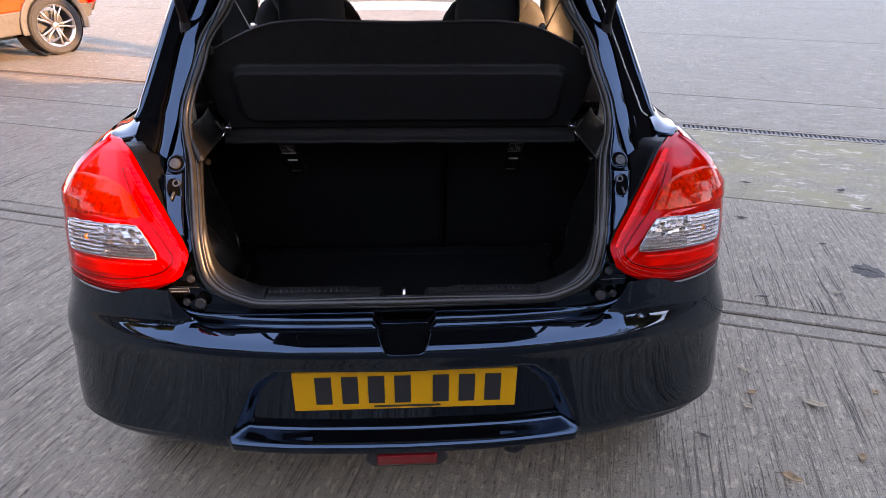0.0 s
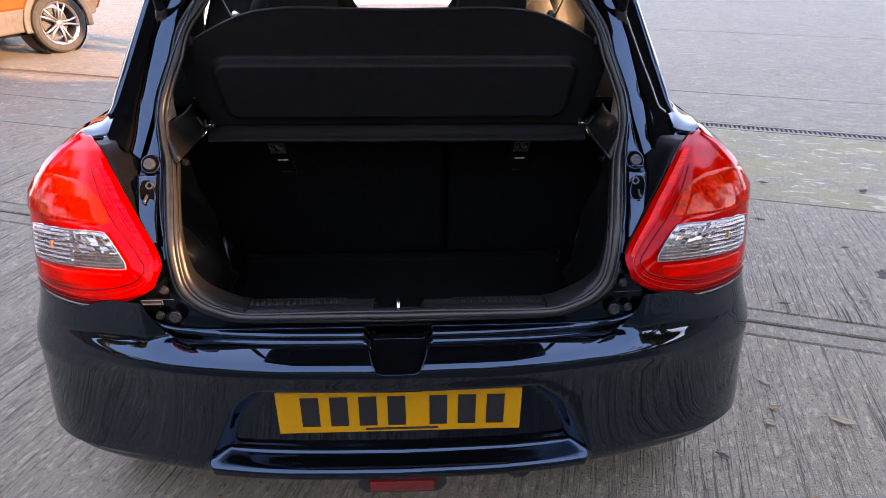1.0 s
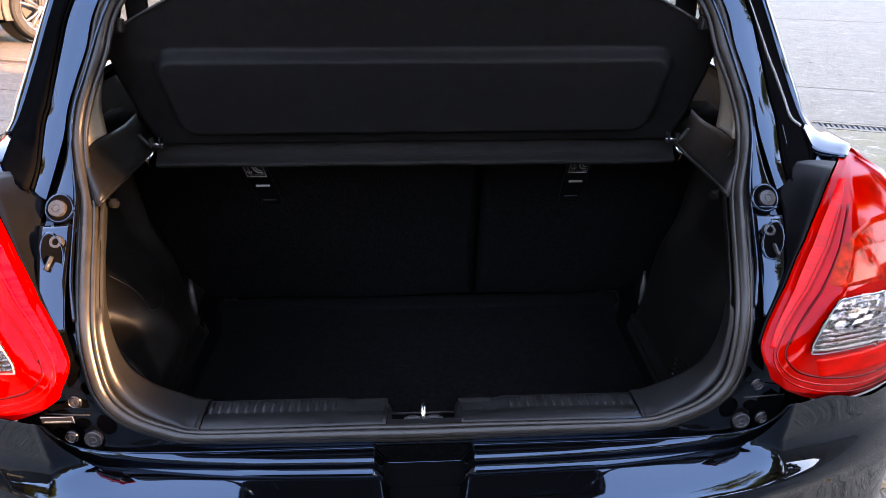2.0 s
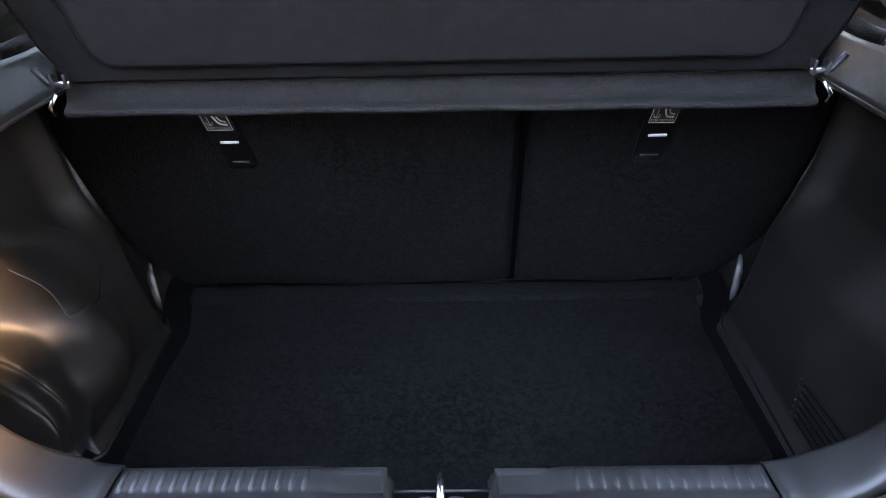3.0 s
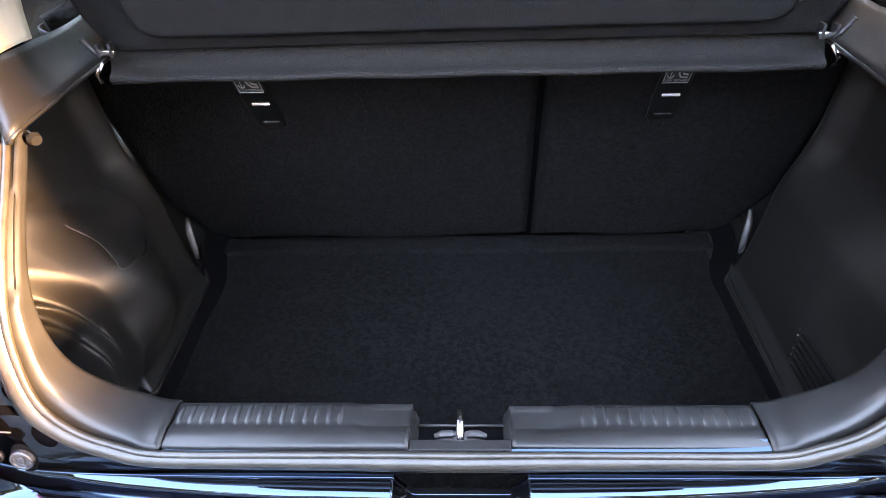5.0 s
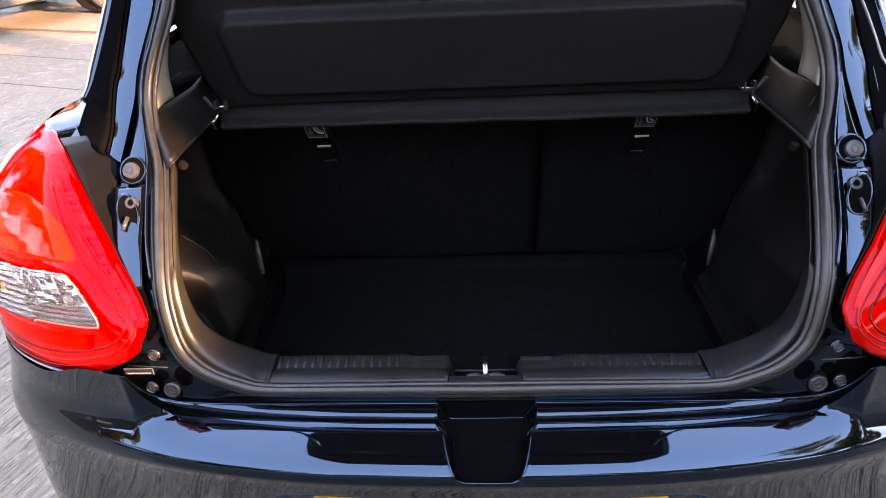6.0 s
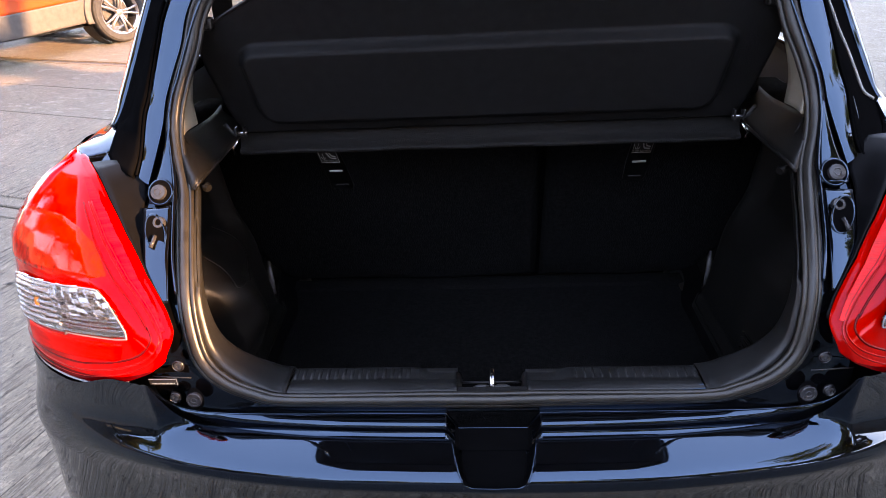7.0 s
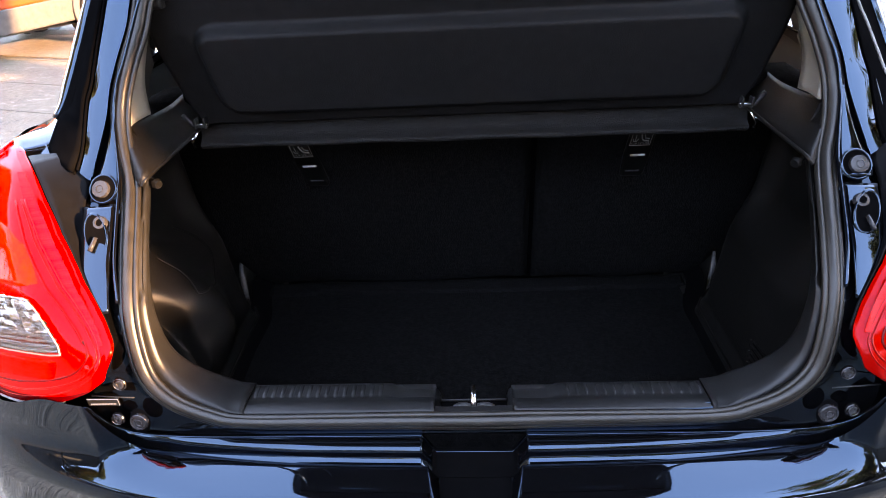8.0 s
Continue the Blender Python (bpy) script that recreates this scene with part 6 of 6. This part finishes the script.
# a broken hollow in the concrete
_rows = []
for r, z in ((0.085, 0.0012), (0.062, 0.003), (0.04, 0.0025), (0.015, 0.004)):
    _rows.append([Vector((2.21 + .85 * r * (1 + .4 * noise.noise((math.cos(a) * 4, math.sin(a) * 4, r * 9))) * math.cos(a), 1.38 + .75 * r * (1 + .4 * noise.noise((math.cos(a) * 4, math.sin(a) * 3, 3))) * math.sin(a), z + 0.003 * noise.noise((a * 3, r * 50, 0)))) for a in np.linspace(0, 2 * math.pi, 60, endpoint=False)])
tagged(sheet("debris_patch", _rows, LEAFM[2], None, closed=True), "dark clump of rotting debris on the concrete", "debris", kind="stuff")

# ---------------------------------------------------------------- unseen surroundings behind the camera; buildings and walls are added
BRICKW = material("rendered_wall", (0.20, 0.17, 0.15), 0.85, vary=0.25, scale=3, bump=0.4, bump_scale=60)


def building(name, q, p0, p1, height, depth, jetty=None):
    """A long plain building with a shallow roof, to screen the sun; q: its distance towards the sun, p0 to p1: its
    stretch across it; jetty: how far an added upper block reaches out, and from what height.
    """
    a, b = Vector((0.883, -0.469, 0)), Vector((0.469, 0.883, 0))
    t = thing(name, a * q + b * (p0 + p1) / 2, "unseen long brown building added to shade the car" if p1 - p0 > 6 else "unseen narrow brown tower added to shape the sunlight", "building")
    def at(u, v, z):
        return a * (q + u) + b * v + Vector((0, 0, z))
    n = max(1, int((p1 - p0) / 6))
    for i in range(n):                                       # wall bays between piers
        v0, v1 = p0 + (p1 - p0) * i / n, p0 + (p1 - p0) * (i + 1) / n
        sheet("wall_bay", [[at(0, v, z) for v in (v0, v1 - 0.3)] for z in (0, height)], BRICKW, t, smooth=False, solid=0.2)
        sheet("pier", [[at(-0.12, v, z) for v in (v1 - 0.3, v1)] for z in (0, height)], BRICKW, t, smooth=False, solid=0.3)
    sheet("roof", [[at(u, v, z) for v in (p0 - .02, p1 + .02)] for u, z in ((-.4, height), (depth / 2, height + .6), (depth, height))], ROOFM, t, smooth=False, solid=0.15)
    sheet("end_wall", [[at(u, p0, z) for u in (0, depth)] for z in (0, height)], BRICKW, t, smooth=False, solid=0.2)
    sheet("end_wall", [[at(u, p1, z) for u in (0, depth)] for z in (0, height)], BRICKW, t, smooth=False, solid=0.2)
    if jetty:
        bm = box_bm(0, depth, jetty[0], p0, jetty[1], height)
        bm.transform(Matrix.Translation(a * q) @ Matrix((a, b, (0, 0, 1))).transposed().to_4x4())
        part("sun_slot_block", bm, BRICKW, t, smooth=False)
    return t


ROOFM = material("roof_sheet", (0.12, 0.12, 0.125), 0.6, vary=0.2, scale=4)
# unseen building, added to keep the low sun off the car
building("sun_screen_building", 13.3, -14, 26, 3.44, 8)
# unseen tower and overhang, added to leave a slot of sun on the boot
building("sun_screen_tower", 14.0, 0.22, 1.3, 5.4, 1.4, jetty=(0.05, 3.97))


def screen_wall(name, x0, y0, x1, y1, height):
    """A plain rendered wall with a coping."""
    a = Vector((x1 - x0, y1 - y0, 0))
    n = Vector((-a.y, a.x, 0)).normalized() * 0.15
    b = Vector((x0, y0, 0))
    w = sheet(name, [[b + n * k + Vector((0, 0, z)) for b in (b, b + a)] for k, z in ((-1, 0), (-1, height), (1, height), (1, 0))], BRICKW, None, smooth=False)
    tagged(w, "unseen brown rendered wall added to cover the low sky", "wall", kind="structure")
    sheet("coping", [[q + n * k + Vector((0, 0, z)) for q in (b, b + a)] for k, z in ((-1.4, height), (-1.4, height + .1), (1.4, height + .1), (1.4, height))], ROOFM, w, smooth=False)


# unseen walls, added to keep the bright low sky out of the bumper's reflection
screen_wall("wall_south", -15, -14.5, 12, -17.5, 4.2)
screen_wall("wall_west", -16, 6, -15, -14.5, 4.2)

BARK = material("bark", (0.10, 0.075, 0.055), 0.9, vary=0.4, scale=20, bump=0.6, bump_scale=60)
TWIG = material("autumn_leaves", (0.24, 0.17, 0.05), 0.8, vary=0.5, scale=5)
_nt = TWIG.node_tree                                          # thin leaves let the low sun through
_thin, _both = _nt.nodes.new("ShaderNodeBsdfTranslucent"), _nt.nodes.new("ShaderNodeMixShader")
_thin.inputs[0].default_value = (0.46, 0.33, 0.06, 1)
_nt.links.new(_nt.nodes["Principled BSDF"].outputs[0], _both.inputs[1])
_nt.links.new(_thin.outputs[0], _both.inputs[2])
_nt.links.new(_both.outputs[0], _nt.nodes["Material Output"].inputs[0])


def tree(x, y, height, seed):
    rnd = random.Random(seed)
    t = thing("tree", (x, y, 0), "bare-branched autumn tree with sparse leaves", "tree", "trees round the yard")
    bm = bmesh.new()
    tips = []
    def limb(p, d, length, r, depth):
        q = p + d * length
        a = d.orthogonal().normalized()
        b = d.cross(a)
        n = 6 if depth < 2 else 4
        lo = [bm.verts.new(p + (a * math.cos(w) + b * math.sin(w)) * r) for w in np.linspace(0, 2 * math.pi, n, endpoint=False)]
        hi = [bm.verts.new(q + (a * math.cos(w) + b * math.sin(w)) * r * .68) for w in np.linspace(0, 2 * math.pi, n, endpoint=False)]
        for i in range(n):
            bm.faces.new((lo[i], lo[(i + 1) % n], hi[(i + 1) % n], hi[i]))
        if depth >= 5:
            tips.append(q)
            return
        for _ in range(3 if depth else 4):
            e = (d + Vector((rnd.uniform(-1, 1), rnd.uniform(-1, 1), rnd.uniform(-.25, .8))) * (0.55 + .05 * depth)).normalized()
            limb(q, e, length * rnd.uniform(.58, .8), r * .62, depth + 1)
    limb(Vector((x, y, 0)), Vector((0, 0, 1)), height * .26, height * .022, 0)
    part("trunk", bm, BARK, t)
    bm = bmesh.new()
    for q in tips:
        for _ in range(40):
            c = q + Vector((rnd.gauss(0, .25), rnd.gauss(0, .25), rnd.gauss(0, .22)))
            u = Vector((rnd.uniform(-1, 1), rnd.uniform(-1, 1), rnd.uniform(-1, 1))).normalized()
            w = u.orthogonal().normalized()
            s = rnd.uniform(.06, .15)
            bm.faces.new([bm.verts.new(c + u * s), bm.verts.new(c + w * s * .6), bm.verts.new(c - u * s), bm.verts.new(c - w * s * .6)])
    part("crown", bm, TWIG, t, smooth=False)


for i, (x, y, h) in enumerate(((0.0, -13.0, 6.5), (5.5, -16.0, 8.0), (3.0, -15.0, 8.5), (8.0, -13.5, 8.0), (-4.0, -17.0, 9.0), (-11.0, -15.0, 8.0), (-8.0, -11.5, 7.5), (-12.5, -7.0, 7.0), (9.0, 0.6, 10.0), (8.4, -1.2, 10.5), (9.0, -7.6, 10.0), (7.2, -8.8, 9.5), (4.6, -8.2, 8.0), (6.4, -5.6, 7.0), (-13.2, 2.0, 10.5), (-14.0, -1.0, 11.0), (-12.8, -3.8, 10.5), (-10.0, -9.6, 8.5), (-13.5, -11.5, 9.0))):
    tree(x, y, h, 40 + i)
